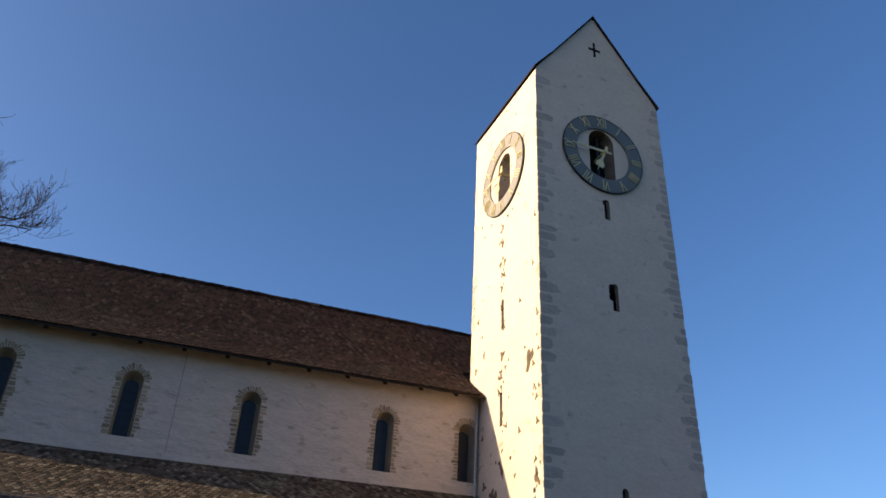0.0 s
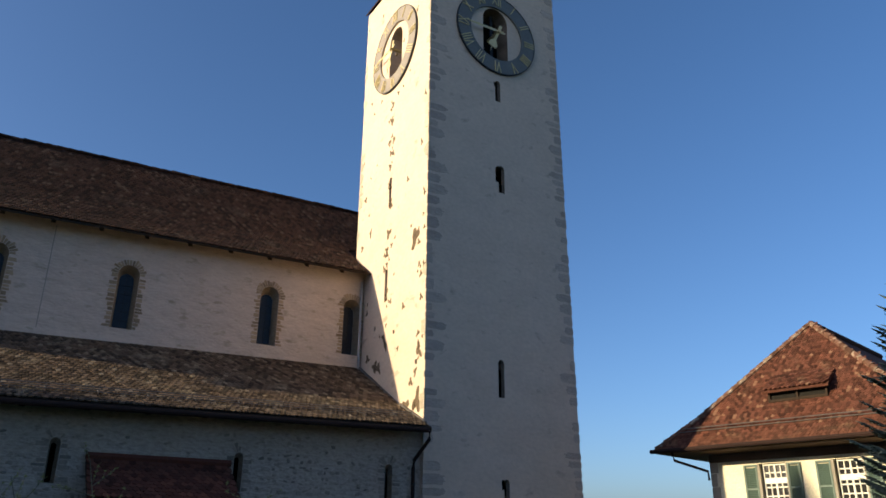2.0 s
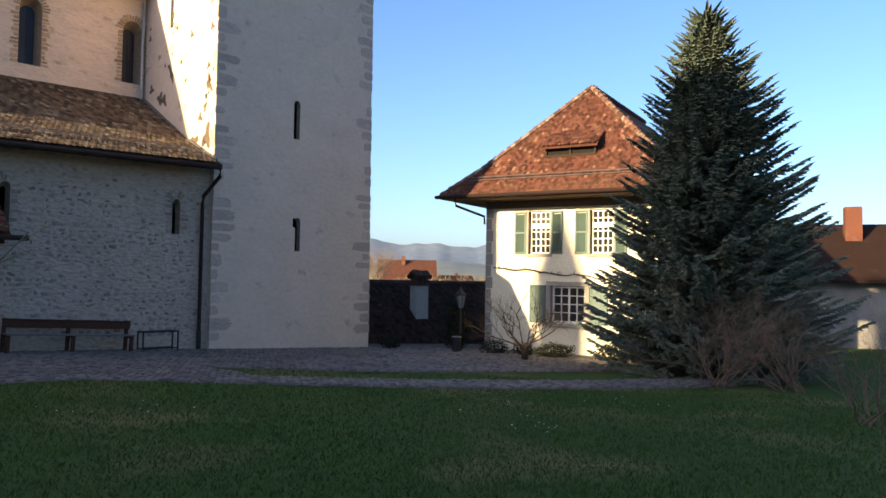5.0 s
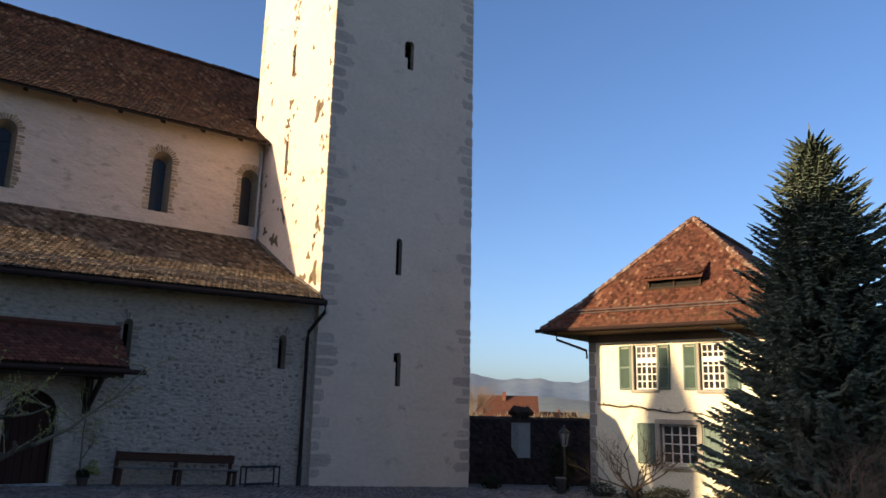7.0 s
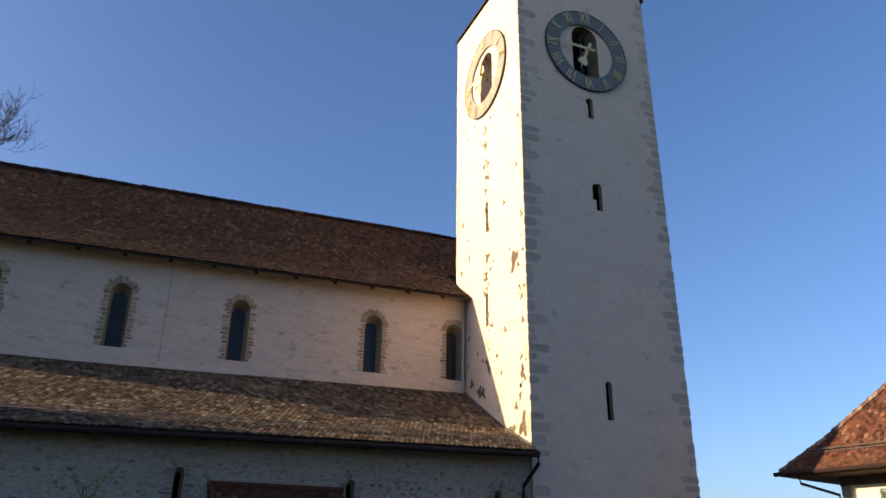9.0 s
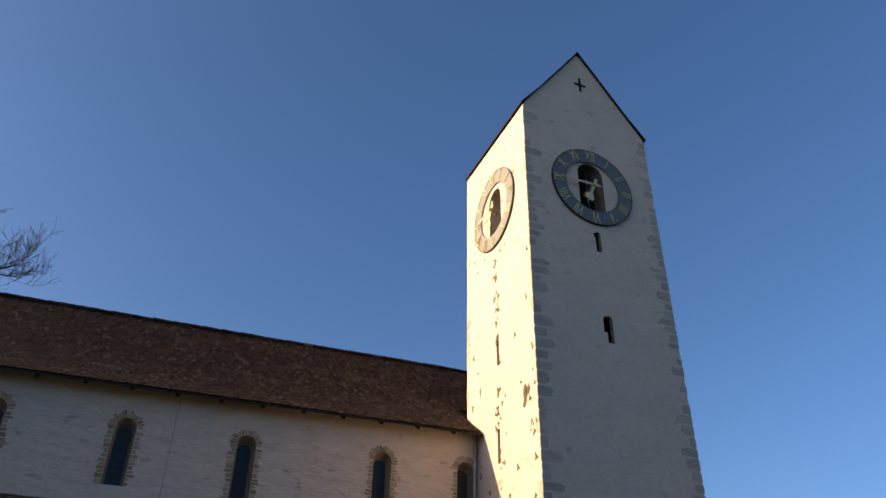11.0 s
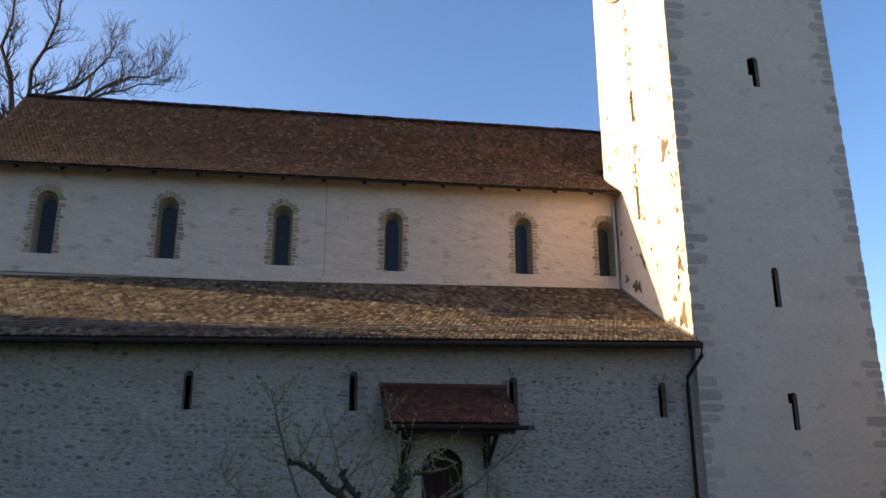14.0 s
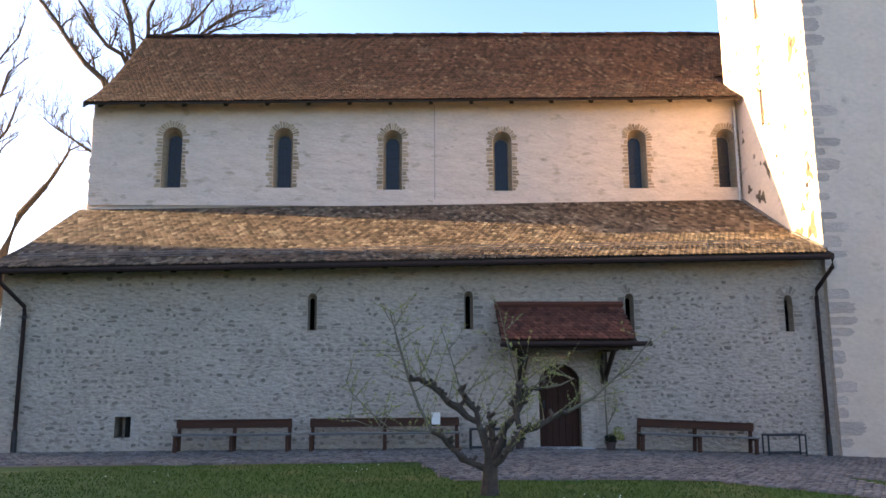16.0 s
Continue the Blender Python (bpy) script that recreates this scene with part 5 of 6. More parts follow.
def fruit_tree():
    x, y = 1.2, 11.5
    z = ground_z(x, y)
    t = tagged(empty("fruit_tree", (x, y, z)), "old pruned fruit tree with knotty limbs and budding shoots", "tree")
    rnd = random.Random(12)
    bm = bmesh.new()
    tube(bm, [(x, y, z - 0.15), (x - 0.01, y, z + 0.06), (x, y, z + 0.25), (x, y, z + 0.42)], [0.19, 0.14, 0.115, 0.11], 9)
    part("trunk", bm, "bark", t)
    o = Vector((x, y, z + 0.33))
    limbs = [
        [(0, 0, 0), (-0.28, 0.03, 0.12), (-0.5, 0.05, 0.28), (-0.7, 0.03, 0.5), (-0.86, 0, 0.58)],
        [(-0.02, 0, 0.05), (-0.09, -0.05, 0.5), (-0.19, 0, 0.86), (-0.36, 0.03, 1.08), (-0.41, 0.05, 1.16)],
        [(0.03, 0, 0.03), (0.21, 0.05, 0.48), (0.41, 0.05, 0.8), (0.56, 0.08, 1.1), (0.68, 0.1, 1.2), (0.84, 0.1, 1.2)],
        [(0.03, 0, 0.03), (0.15, -0.1, 0.18), (0.34, -0.14, 0.42), (0.52, -0.14, 0.6), (0.8, -0.1, 0.69), (1.14, -0.05, 0.84)],
        [(-0.16, 0, 0.70), (-0.45, 0.04, 0.92), (-0.71, 0.03, 1.12), (-0.99, 0, 1.31), (-1.16, 0, 1.33)],
        [(0.02, 0.05, 0.05), (0.08, 0.3, 0.4), (0.05, 0.5, 0.75)],
        [(0.45, 0, 0.6), (0.41, 0.04, 0.92), (0.46, 0.04, 1.22)],
    ]
    tips = []
    for pts in limbs:
        bm = bmesh.new()
        p = [o + Vector(q) for q in pts]
        fine = [p[0]]
        for a, b in zip(p, p[1:]):
            fine += [a.lerp(b, 0.5) + Vector((rnd.uniform(-0.03, 0.03), rnd.uniform(-0.03, 0.03), rnd.uniform(-0.03, 0.03))), b]
        n = len(fine)
        tube(bm, fine, [0.054 * (1 - 0.42 * i / (n - 1)) * rnd.uniform(0.75, 1.35) for i in range(n)], 8)
        for k in range(14):
            q = fine[rnd.randrange(2, n)]
            tube(bm, [q, q + Vector((rnd.uniform(-0.1, 0.1), rnd.uniform(-0.1, 0.1), rnd.uniform(0, 0.12)))], [0.042, 0.022], 6)
        part("limb", bm, "bark", t)
        tips.append((fine[-1], (fine[-1] - fine[-2]).normalized(), fine))
    shoots, buds = bmesh.new(), bmesh.new()
    bud_at = []

    def shoot(p, d, length, r, droop, kids):
        pts = [p]
        for k in range(6):
            d = (d + Vector((rnd.uniform(-1, 1), rnd.uniform(-1, 1), rnd.uniform(-1, 1))) * 0.13 + Vector((0, 0, droop))).normalized()
            pts.append(pts[-1] + d * length / 6)
        tube(shoots, pts, [r * (1 - 0.8 * k / 6) for k in range(7)], 4)
        for k in range(int(length * 26)):
            i = rnd.randrange(1, 6)
            bud_at.append(pts[i].lerp(pts[i + 1], rnd.random()))
        for _ in range(kids):
            i = rnd.randrange(2, 6)
            shoot(pts[i], (d + Vector((rnd.uniform(-1, 1), rnd.uniform(-1, 1), rnd.uniform(-0.3, 0.8)))).normalized(), length * rnd.uniform(0.3, 0.55), r * 0.55, droop, 0)

    def long_shoot(pts, r):
        p = [o + Vector(q) for q in pts]
        tube(shoots, p, [r * (1 - 0.7 * k / (len(p) - 1)) for k in range(len(p))], 5)
        for a, b in zip(p, p[1:]):
            for _ in range(3):
                q = a.lerp(b, rnd.random())
                shoot(q, Vector((rnd.uniform(-1, 1), rnd.uniform(-0.6, 0.6), rnd.uniform(-0.1, 1.0))).normalized(), rnd.uniform(0.25, 0.65), 0.008, 0.02, 1)

    long_shoot([(-0.84, 0, 0.56), (-1.03, 0, 0.92), (-1.2, 0.02, 1.35), (-1.33, 0, 1.82), (-1.48, 0, 2.34)], 0.03)
    long_shoot([(-1.16, 0, 1.33), (-1.26, 0, 1.55), (-1.38, 0, 1.9), (-1.42, 0, 2.3)], 0.014)
    long_shoot([(-0.86, 0, 0.58), (-1.48, 0.05, 0.62), (-1.74, 0.05, 0.84), (-2.04, 0.08, 1.14), (-2.15, 0.1, 1.35)], 0.016)
    long_shoot([(-0.86, 0, 0.58), (-1.3, -0.1, 0.6), (-1.7, -0.2, 0.66), (-2.2, -0.2, 0.85)], 0.012)
    long_shoot([(-0.41, 0.05, 1.14), (-0.54, 0.05, 1.6), (-0.72, 0.05, 2.15)], 0.014)
    long_shoot([(0.46, 0.04, 1.2), (0.38, 0.05, 1.55), (0.28, 0.05, 1.95), (0.18, 0.05, 2.4)], 0.017)
    long_shoot([(1.14, -0.05, 0.84), (1.57, 0, 1.05), (1.87, 0, 1.31), (2.17, 0.05, 1.52), (2.55, 0.1, 1.95)], 0.03)
    long_shoot([(0.84, 0.1, 1.2), (1.1, 0.1, 1.24), (1.32, 0.1, 1.34)], 0.024)
    for _ in range(44):
        tip, d, fine = rnd.choice(tips[1:])
        q = rnd.choice(fine[2:])
        shoot(q, Vector((rnd.uniform(-0.3, 1), rnd.uniform(-0.7, 0.7), rnd.uniform(0.2, 1.1))).normalized(), rnd.uniform(0.35, 0.9), 0.010, 0.0, 2)
    part("shoot_growth", shoots, "twig", t)
    for p in bud_at:
        for _ in range(2):
            a = Vector((rnd.gauss(0, 1), rnd.gauss(0, 1), rnd.gauss(0, 1))).normalized()
            b = a.orthogonal()
            q = p + a * 0.012
            s = rnd.uniform(0.009, 0.022)
            buds.faces.new([buds.verts.new(q + s * w) for w in (a, 0.5 * b, -a, -0.5 * b)])
    part("bud_growth", buds, "bud", t)


fruit_tree()


def bare_tree(name, at, height, seed, spread, material="bg_bark", label="", depth=4, r=0.3, forks=6, kids=4):
    rnd = random.Random(seed)
    t = tagged(empty(name, at), label, "tree")
    x, y, z = at
    b = bmesh.new()
    tube(b, [(x, y, z - 0.4), (x + 0.2, y, z + height * 0.2), (x, y, z + height * 0.42)], [r, r * 0.8, r * 0.62], 8)
    part("trunk", b, material, t)
    top = Vector((x, y, z + height * 0.40))
    for k in range(forks):
        b = bmesh.new()
        a = 2 * math.pi * (k + rnd.random() * 0.6) / forks
        d = Vector((math.cos(a) * spread, math.sin(a) * spread, 1.0)).normalized()
        limb(b, top - Vector((0, 0, rnd.uniform(0, height * 0.16))), d, r * 0.42, height * 0.27, depth, rnd, 0.25, None, 0.45, 6, kids, 0.66)
        part("limb", b, material, t)
    return t


bare_tree("bare_tree", (80, 91, -3.2), 11.5, 21, 0.75, "far_bark", label="distant leafless tree beside the farmhouse", depth=4, r=0.3, forks=9)


def grow(bm, p, d, r, length, depth, rnd):
    """A crooked branch with side branches all along it and upturned twigs at the ends."""
    pts, rad = [p.copy()], [r]
    steps = 5
    for k in range(steps):
        d = (d + Vector((rnd.uniform(-1, 1), rnd.uniform(-1, 1), rnd.uniform(-0.7, 1.0))) * 0.24).normalized()
        p = p + d * (length / steps)
        pts.append(p.copy())
        rad.append(max(0.008, r * (1 - 0.7 * (k + 1) / steps)))
    tube(bm, pts, rad, 5 if depth > 1 else 4 if depth else 3)
    if depth == 0:
        return
    for k in range(5 if depth > 1 else 4):
        i = 1 + (k + rnd.randrange(2)) % 5
        side = Vector((rnd.uniform(-1, 1), rnd.uniform(-1, 1), rnd.uniform(-0.3, 1.0))).normalized()
        grow(bm, pts[i], (d * 0.8 + side * 0.8 + Vector((0, 0, 0.22))).normalized(), max(0.010, rad[i] * 0.62), length * rnd.uniform(0.5, 0.8), depth - 1, rnd)


def old_tree(at, trunk, limbs, seed, label, depth=3):
    """A tall leafless tree: its trunk and main limbs are drawn in x and z, their depth and branches vary."""
    rnd = random.Random(seed)
    t = tagged(empty("bare_tree", at), label, "tree")
    y = at[1]
    b = bmesh.new()
    tube(b, [(x, y, z) for x, z, _ in trunk], [r for _, _, r in trunk], 9)
    part("trunk", b, "bg_bark", t)
    for r0, pts in limbs:
        b = bmesh.new()
        lean = rnd.uniform(-1.6, 1.6)
        n = len(pts)
        p = [Vector((x, y + lean * k / (n - 1), z)) for k, (x, z) in enumerate(pts)]
        fine = [p[0]]
        for u, v in zip(p, p[1:]):
            k = (v - u).length * 0.1
            fine += [u.lerp(v, 0.5) + Vector((rnd.uniform(-k, k), rnd.uniform(-k, k), rnd.uniform(-k, k))), v]
        m = len(fine)
        rad = [0.72 * r0 * (1 - 0.78 * k / (m - 1)) for k in range(m)]
        tube(b, fine, rad, 7)
        for k in range(2, m):
            for _ in range(3 if k < m - 1 else 4):
                ahead = (fine[k] - fine[k - 1]).normalized()
                side = Vector((rnd.uniform(-1, 1), rnd.uniform(-0.8, 0.8), rnd.uniform(-0.3, 1))).normalized()
                q = fine[k - 1].lerp(fine[k], rnd.uniform(0.3, 1.0))
                grow(b, q, (ahead * 0.8 + side * 0.8 + Vector((0, 0, 0.15))).normalized(), rad[k] * 0.55, rnd.uniform(0.9, 1.7), depth - 1, rnd)
        part("limb", b, "bg_bark", t)


old_tree((-13.8, 37.0, -0.3), [(-13.8, -0.7, 0.62), (-13.9, 7.0, 0.5), (-13.8, 12.5, 0.42), (-13.8, 15.5, 0.3)], [
    (0.26, [(-13.9, 12.5), (-15.3, 16.4), (-17.0, 18.3), (-18.8, 20.8), (-19.4, 22.6)]),
    (0.20, [(-13.9, 14.5), (-14.4, 17.7), (-15.5, 18.6), (-16.8, 20.8), (-17.2, 23.4)]),
    (0.24, [(-13.8, 14.0), (-13.9, 18.6), (-14.5, 20.8), (-14.1, 24.0)]),
    (0.20, [(-13.7, 14.5), (-12.8, 19.1), (-10.8, 20.8), (-10.0, 23.0)]),
    (0.17, [(-13.6, 15.0), (-10.9, 19.0), (-8.8, 20.7), (-7.6, 21.3)]),
    (0.14, [(-13.6, 14.5), (-10.2, 19.0), (-8.9, 19.4), (-7.0, 19.8)]),
    (0.16, [(-13.9, 11.0), (-15.6, 12.7), (-17.0, 13.6), (-18.5, 14.7)]),
    (0.18, [(-13.8, 15.5), (-13.2, 20.0), (-12.2, 22.6), (-11.8, 24.4)]),
], 3, "tall leafless deciduous tree behind the nave", 3)
old_tree((-18.9, 35.0, -0.3), [(-18.9, -0.7, 0.3), (-18.6, 4.5, 0.24), (-18.45, 7.4, 0.19), (-17.9, 9.1, 0.16), (-16.8, 10.5, 0.13)], [
    (0.13, [(-16.8, 10.5), (-16.0, 11.4), (-14.9, 12.2)]),
    (0.09, [(-16.8, 10.5), (-16.5, 11.6), (-16.2, 12.8)]),
], 8, "slender leafless tree leaning towards the church", 1)
old_tree((-23.0, 38.0, -0.3), [(-23.0, -0.7, 0.5), (-22.8, 6.0, 0.4), (-22.6, 10.0, 0.3)], [
    (0.17, [(-22.7, 9.0), (-20.8, 12.7), (-20.0, 13.8), (-19.1, 15.7)]),
    (0.13, [(-22.7, 9.5), (-20.8, 12.5), (-19.5, 13.7)]),
    (0.18, [(-22.6, 10.0), (-21.7, 15.2), (-20.7, 17.3), (-19.8, 18.2)]),
    (0.15, [(-22.6, 10.0), (-22.3, 16.0), (-20.9, 18.6), (-20.2, 20.5)]),
], 14, "spreading leafless tree west of the church", 2)


def spruce(x, y, height, radius):
    z = ground_z(x, y)
    rnd = random.Random(2)
    t = tagged(empty("spruce", (x, y, z)), "dense blue-green spruce with drooping layered boughs", "tree")
    b = bmesh.new()
    tube(b, [(x, y, z - 0.2), (x, y, z + height * 0.5), (x, y, z + height * 0.98)], [0.2, 0.11, 0.015], 8)
    part("trunk", b, "bg_bark", t)
    verts, faces = [], []

    def spray(p, d, length, width):
        """One twig: a ridge of needles with a drooping spread to both sides."""
        d = d.normalized()
        s = d.cross(Vector((0, 0, 1)))
        s = s.normalized() if s.length > 1e-3 else Vector((1, 0, 0))
        u = s.cross(d)
        k = len(verts)
        n = 3
        for i in range(n + 1):
            f = i / n
            c = p + d * length * f - Vector((0, 0, 0.10 * length * f * f))
            w = width * (1 - f) ** 0.4 + 0.006
            verts.extend(((c + s * w - u * w * 0.5)[:], (c + u * w * 0.35)[:], (c - s * w - u * w * 0.5)[:]))
        for i in range(n):
            a = k + 3 * i
            faces.append((a, a + 1, a + 4, a + 3))
            faces.append((a + 1, a + 2, a + 5, a + 4))

    zz = 0.15
    while zz < height - 0.15:
        f = zz / height
        reach = radius * (1 - f) ** 0.72 * (0.78 if f > 0.86 else 1.0) * (1.0 if f > 0.08 else 0.88)
        n = int(10 + 21 * (1 - f))
        a0 = rnd.uniform(0, 6.28)
        for k in range(n):
            a = a0 + 2 * math.pi * k / n + rnd.uniform(-0.2, 0.2)
            L = reach * rnd.uniform(0.62, 1.16) * (1 + 0.06 * (0.41 * math.cos(a) - 0.91 * math.sin(a))) + 0.1
            rise = 0.34 * f - 0.08 + rnd.uniform(-0.08, 0.08)
            d = Vector((math.cos(a), math.sin(a), rise)).normalized()
            p0 = Vector((x, y, z + zz + rnd.uniform(-0.08, 0.08)))
            m = max(6, int(L / 0.085))
            for i in range(m):
                g = (i + 0.6) / m
                p = p0 + d * L * g + Vector((0, 0, L * (0.11 * g ** 3 - 0.24 * g * (1 - g))))
                spread = 0.36 * (1.1 - g) * L ** 0.55 + 0.1
                for sgn in (-1, 1):
                    side = Vector((-math.sin(a), math.cos(a), 0)) * sgn
                    spray(p, d * rnd.uniform(0.5, 1.0) + side * rnd.uniform(0.5, 1.3) + Vector((0, 0, rnd.uniform(-0.35, 0.15))), spread * rnd.uniform(0.4, 0.95), 0.046 + 0.022 * rnd.random())
                for _ in range(2):
                    spray(p, d + Vector((rnd.uniform(-0.4, 0.4), rnd.uniform(-0.4, 0.4), rnd.uniform(-0.6, 0.5))), spread * 0.55, 0.055)
            spray(p0 + d * L * 0.93 + Vector((0, 0, 0.075 * L)), d + Vector((0, 0, 0.5)), 0.36, 0.045)
        zz += 0.23 - 0.08 * f
    spray(Vector((x, y, z + height * 0.97)), Vector((0.02, 0, 1)), 0.75, 0.035)
    crown = quads("crown", verts, faces, "spruce", t)


spruce(19.2, 8.65, 9.7, 3.4)


def shrub(name, at, radii, n, size, seed, material, label):
    s = tagged(empty(name, at), label, "shrub")
    b = bmesh.new()
    rnd = random.Random(seed)
    for _ in range(9):
        d = Vector((rnd.uniform(-1, 1), rnd.uniform(-1, 1), 1.2))
        tube(b, [Vector(at) - Vector((0, 0, 0.05)), Vector(at) + Vector((d.x * radii[0] * 0.6, d.y * radii[1] * 0.6, d.z * radii[2]))], [0.018, 0.006], 4)
    part("stems", b, "bg_bark", s)
    part("leaves", leaf_cloud((at[0], at[1], at[2] + radii[2] * 0.85), radii, n, size, seed), material, s)


def on_ground(x, y):
    return (x, y, ground_z(x, y))


shrub("box_shrub", on_ground(19.9, 13.9), (0.75, 0.65, 0.26), 2600, 0.032, 1, "hedge", "low rounded evergreen shrub at the foot of the house")
shrub("box_shrub", on_ground(19.1, 15.7), (0.5, 0.5, 0.26), 1500, 0.032, 2, "hedge", "low dark evergreen shrub near the lamp post")
shrub("box_shrub", on_ground(20.6, 12.2), (0.8, 0.6, 0.30), 2600, 0.032, 3, "hedge", "low rounded evergreen shrub at the foot of the house")
shrub("box_shrub", on_ground(19.6, 14.9), (0.35, 0.4, 0.25), 500, 0.045, 9, "hedge", "small dark evergreen shrub before the wall")
shrub("ivy_clump", on_ground(19.55, 17.75), (0.55, 0.45, 1.0), 2600, 0.06, 14, "hedge", "dark green ivy bush beside the lamp post")
shrub("ivy_clump", on_ground(16.9, 18.3), (0.35, 0.3, 0.28), 500, 0.05, 4, "hedge", "small green plant at the foot of the tower")


def thicket(name, at, height, n, seed, label, spread=0.9, r=0.016, material="dry_twig", category="shrub"):
    """A leafless shrub of many thin stems."""
    s = tagged(empty(name, at), label, category)
    rnd = random.Random(seed)
    for k in range(n):
        b = bmesh.new()
        a = rnd.uniform(0, 6.28)
        d = Vector((math.cos(a) * spread, math.sin(a) * spread, 1.0)).normalized()
        limb(b, Vector(at) + Vector((rnd.uniform(-0.25, 0.25), rnd.uniform(-0.25, 0.25), 0)), d, r, height * 0.5, 2, rnd, 0.1, None, 0.6, 4, 4, 0.7)
        part("stem", b, material, s)


M["dry_twig"] = mat("dry_brown_twig", (0.18, 0.12, 0.085), (0.12, 0.085, 0.062), 4, 30, 0.9, 0.3)


def young_tree(at):
    """A low, wide, leafless tree that forks near the ground."""
    t = tagged(empty("young_tree", at), "small leafless spreading tree before the cream house", "tree")
    rnd = random.Random(41)
    o = Vector(at)
    b = bmesh.new()
    tube(b, [o - Vector((0, 0, 0.1)), o + Vector((0.02, 0, 0.2)), o + Vector((0, 0, 0.42))], [0.12, 0.095, 0.085], 8)
    part("trunk", b, "young_bark", t)
    for k in range(8):
        a = 2 * math.pi * (k + rnd.uniform(0, 0.5)) / 8
        b = bmesh.new()
        limb(b, o + Vector((0, 0, rnd.uniform(0.25, 0.42))), Vector((math.cos(a), math.sin(a), rnd.uniform(0.7, 1.5))).normalized(), 0.029, rnd.uniform(0.95, 1.25), 3, rnd, 0.12, None, 0.6, 5, 4, 0.6)
        part("limb", b, "young_bark", t)


M["young_bark"] = mat("dark_smooth_bark", (0.036, 0.026, 0.020), (0.024, 0.018, 0.015), 6, 40, 0.95, 0.4)
young_tree(on_ground(17.75, 13.45))

thicket("leafless_shrub", on_ground(15.9, 6.9), 2.9, 15, 6, "leafless brown shrub in front of the spruce")
thicket("leafless_shrub", on_ground(16.6, 5.6), 2.6, 16, 7, "low leafless brown shrub beside the spruce")
thicket("leafless_shrub", on_ground(12.5, 3.1), 1.9, 10, 17, "leafless shrub with long thin stems on the lawn")



def wall_climber():
    """A thin climber on the wall beside the church door."""
    x, y = 4.86, 18.82
    c = tagged(empty("climbing_plant", (x, y, -0.15)), "thin budding climber on the wall beside the door", "plant")
    rnd = random.Random(61)
    tips = []
    b = bmesh.new()
    limb(b, Vector((x, y, -0.2)), Vector((0, 0, 1)), 0.03, 1.5, 2, rnd, 0.6, tips, 0.25, 5, 4, 0.6)
    part("stem", b, "twig", c)
    b = bmesh.new()
    for p in tips:
        leaf_cloud(p, (0.12, 0.1, 0.12), 12, 0.03, rnd.randrange(1000), b)
    for k in range(5):
        leaf_cloud((x + rnd.uniform(-0.15, 0.3), y - 0.1, rnd.uniform(0.1, 0.35)), (0.12, 0.1, 0.1), 40, 0.035, k, b)
    part("leaves", b, "bud", c)


wall_climber()


def flower_pot(x, y, r, h, seed, label):
    z = ground_z(x, y) + 0.02
    o = tagged(empty("flower_pot", (x, y, z)), label, "flower pot")
    b = bmesh.new()
    tube(b, [(x, y, z), (x, y, z + h * 0.85), (x, y, z + h * 0.86), (x, y, z + h)], [r * 0.72, r * 0.95, r * 1.08, r * 1.1], 14)
    part("pot", b, "old_wall", o)
    part("leaves", leaf_cloud((x, y, z + h + r * 0.5), (r * 1.2, r * 1.2, r * 0.8), 260, 0.035, seed), "hedge", o)


flower_pot(2.66, 18.6, 0.12, 0.2, 5, "dark pot with a small evergreen beside the church door")
flower_pot(4.86, 18.55, 0.13, 0.2, 6, "dark planter at the foot of the climber by the door")


def daisies():
    rnd = random.Random(70)
    verts, faces = [], []
    for cx, cy, n, s in ((7.5, 5.6, 14, 0.5), (9.0, 7.2, 10, 0.5), (4.2, 9.5, 9, 0.6), (-1.0, 14.8, 22, 0.4), (2.4, 10.6, 12, 0.4), (-4.5, 13.5, 12, 0.6), (11.0, 6.3, 14, 0.6)):
        for _ in range(n):
            x, y = cx + rnd.gauss(0, s), cy + rnd.gauss(0, s * 0.7)
            z = ground_z(x, y) + rnd.uniform(0.05, 0.08)
            r = rnd.uniform(0.006, 0.011)
            k = len(verts)
            verts.extend((x + r * math.cos(a), y + r * math.sin(a), z + 0.4 * r * math.sin(a)) for a in (0, 1.26, 2.51, 3.77, 5.03))
            faces.append(tuple(range(k, k + 5)))
    tagged(quads("daisies", verts, faces, "white_paint"), "scattered small white daisies in the lawn", "flowers", kind="stuff")


daisies()

# ---- buildings and trees beyond the wall ----


# grey holds the shade on the barn wall, which the sun here reaches
M["barn_wall"] = mat("shade_grey_barn_wall", (0.26, 0.25, 0.24), (0.18, 0.17, 0.165), 2, 20, 0.9, 0.4)


def plain_house(name, at, rz, w, d, h, ridge, wall, roof, label, wins=2):
    o = tagged(empty(name, at, rz), label, "house")
    part("house_wall", prism([(-w / 2, -3), (w / 2, -3), (w / 2, h), (0, ridge - 0.2), (-w / 2, h)], 0, d), wall, o)
    for s in (-1, 1):
        prof = [(0, ridge), (s * (w / 2 + 0.6), h - 0.35), (s * (w / 2 + 0.6), h - 0.2), (0, ridge + 0.18)]
        part("house_roof", prism(prof, -0.6, d + 0.6), roof, o)
    for k in range(wins):
        x = -w / 2 + w * (k + 0.5) / wins
        win = part("window", boxes((x - 0.45, x + 0.45, -0.04, 0.05, h * 0.3, h * 0.3 + 1.3)), "white_paint", o)
        part("pane", boxes((x - 0.36, x + 0.36, -0.06, -0.03, h * 0.3 + 0.1, h * 0.3 + 1.2)), "pane", win)
    part("chimney", boxes((0.8, 1.5, d * 0.4, d * 0.4 + 0.7, ridge - 1.0, ridge + 0.9)), "tile_red", o)
    return o


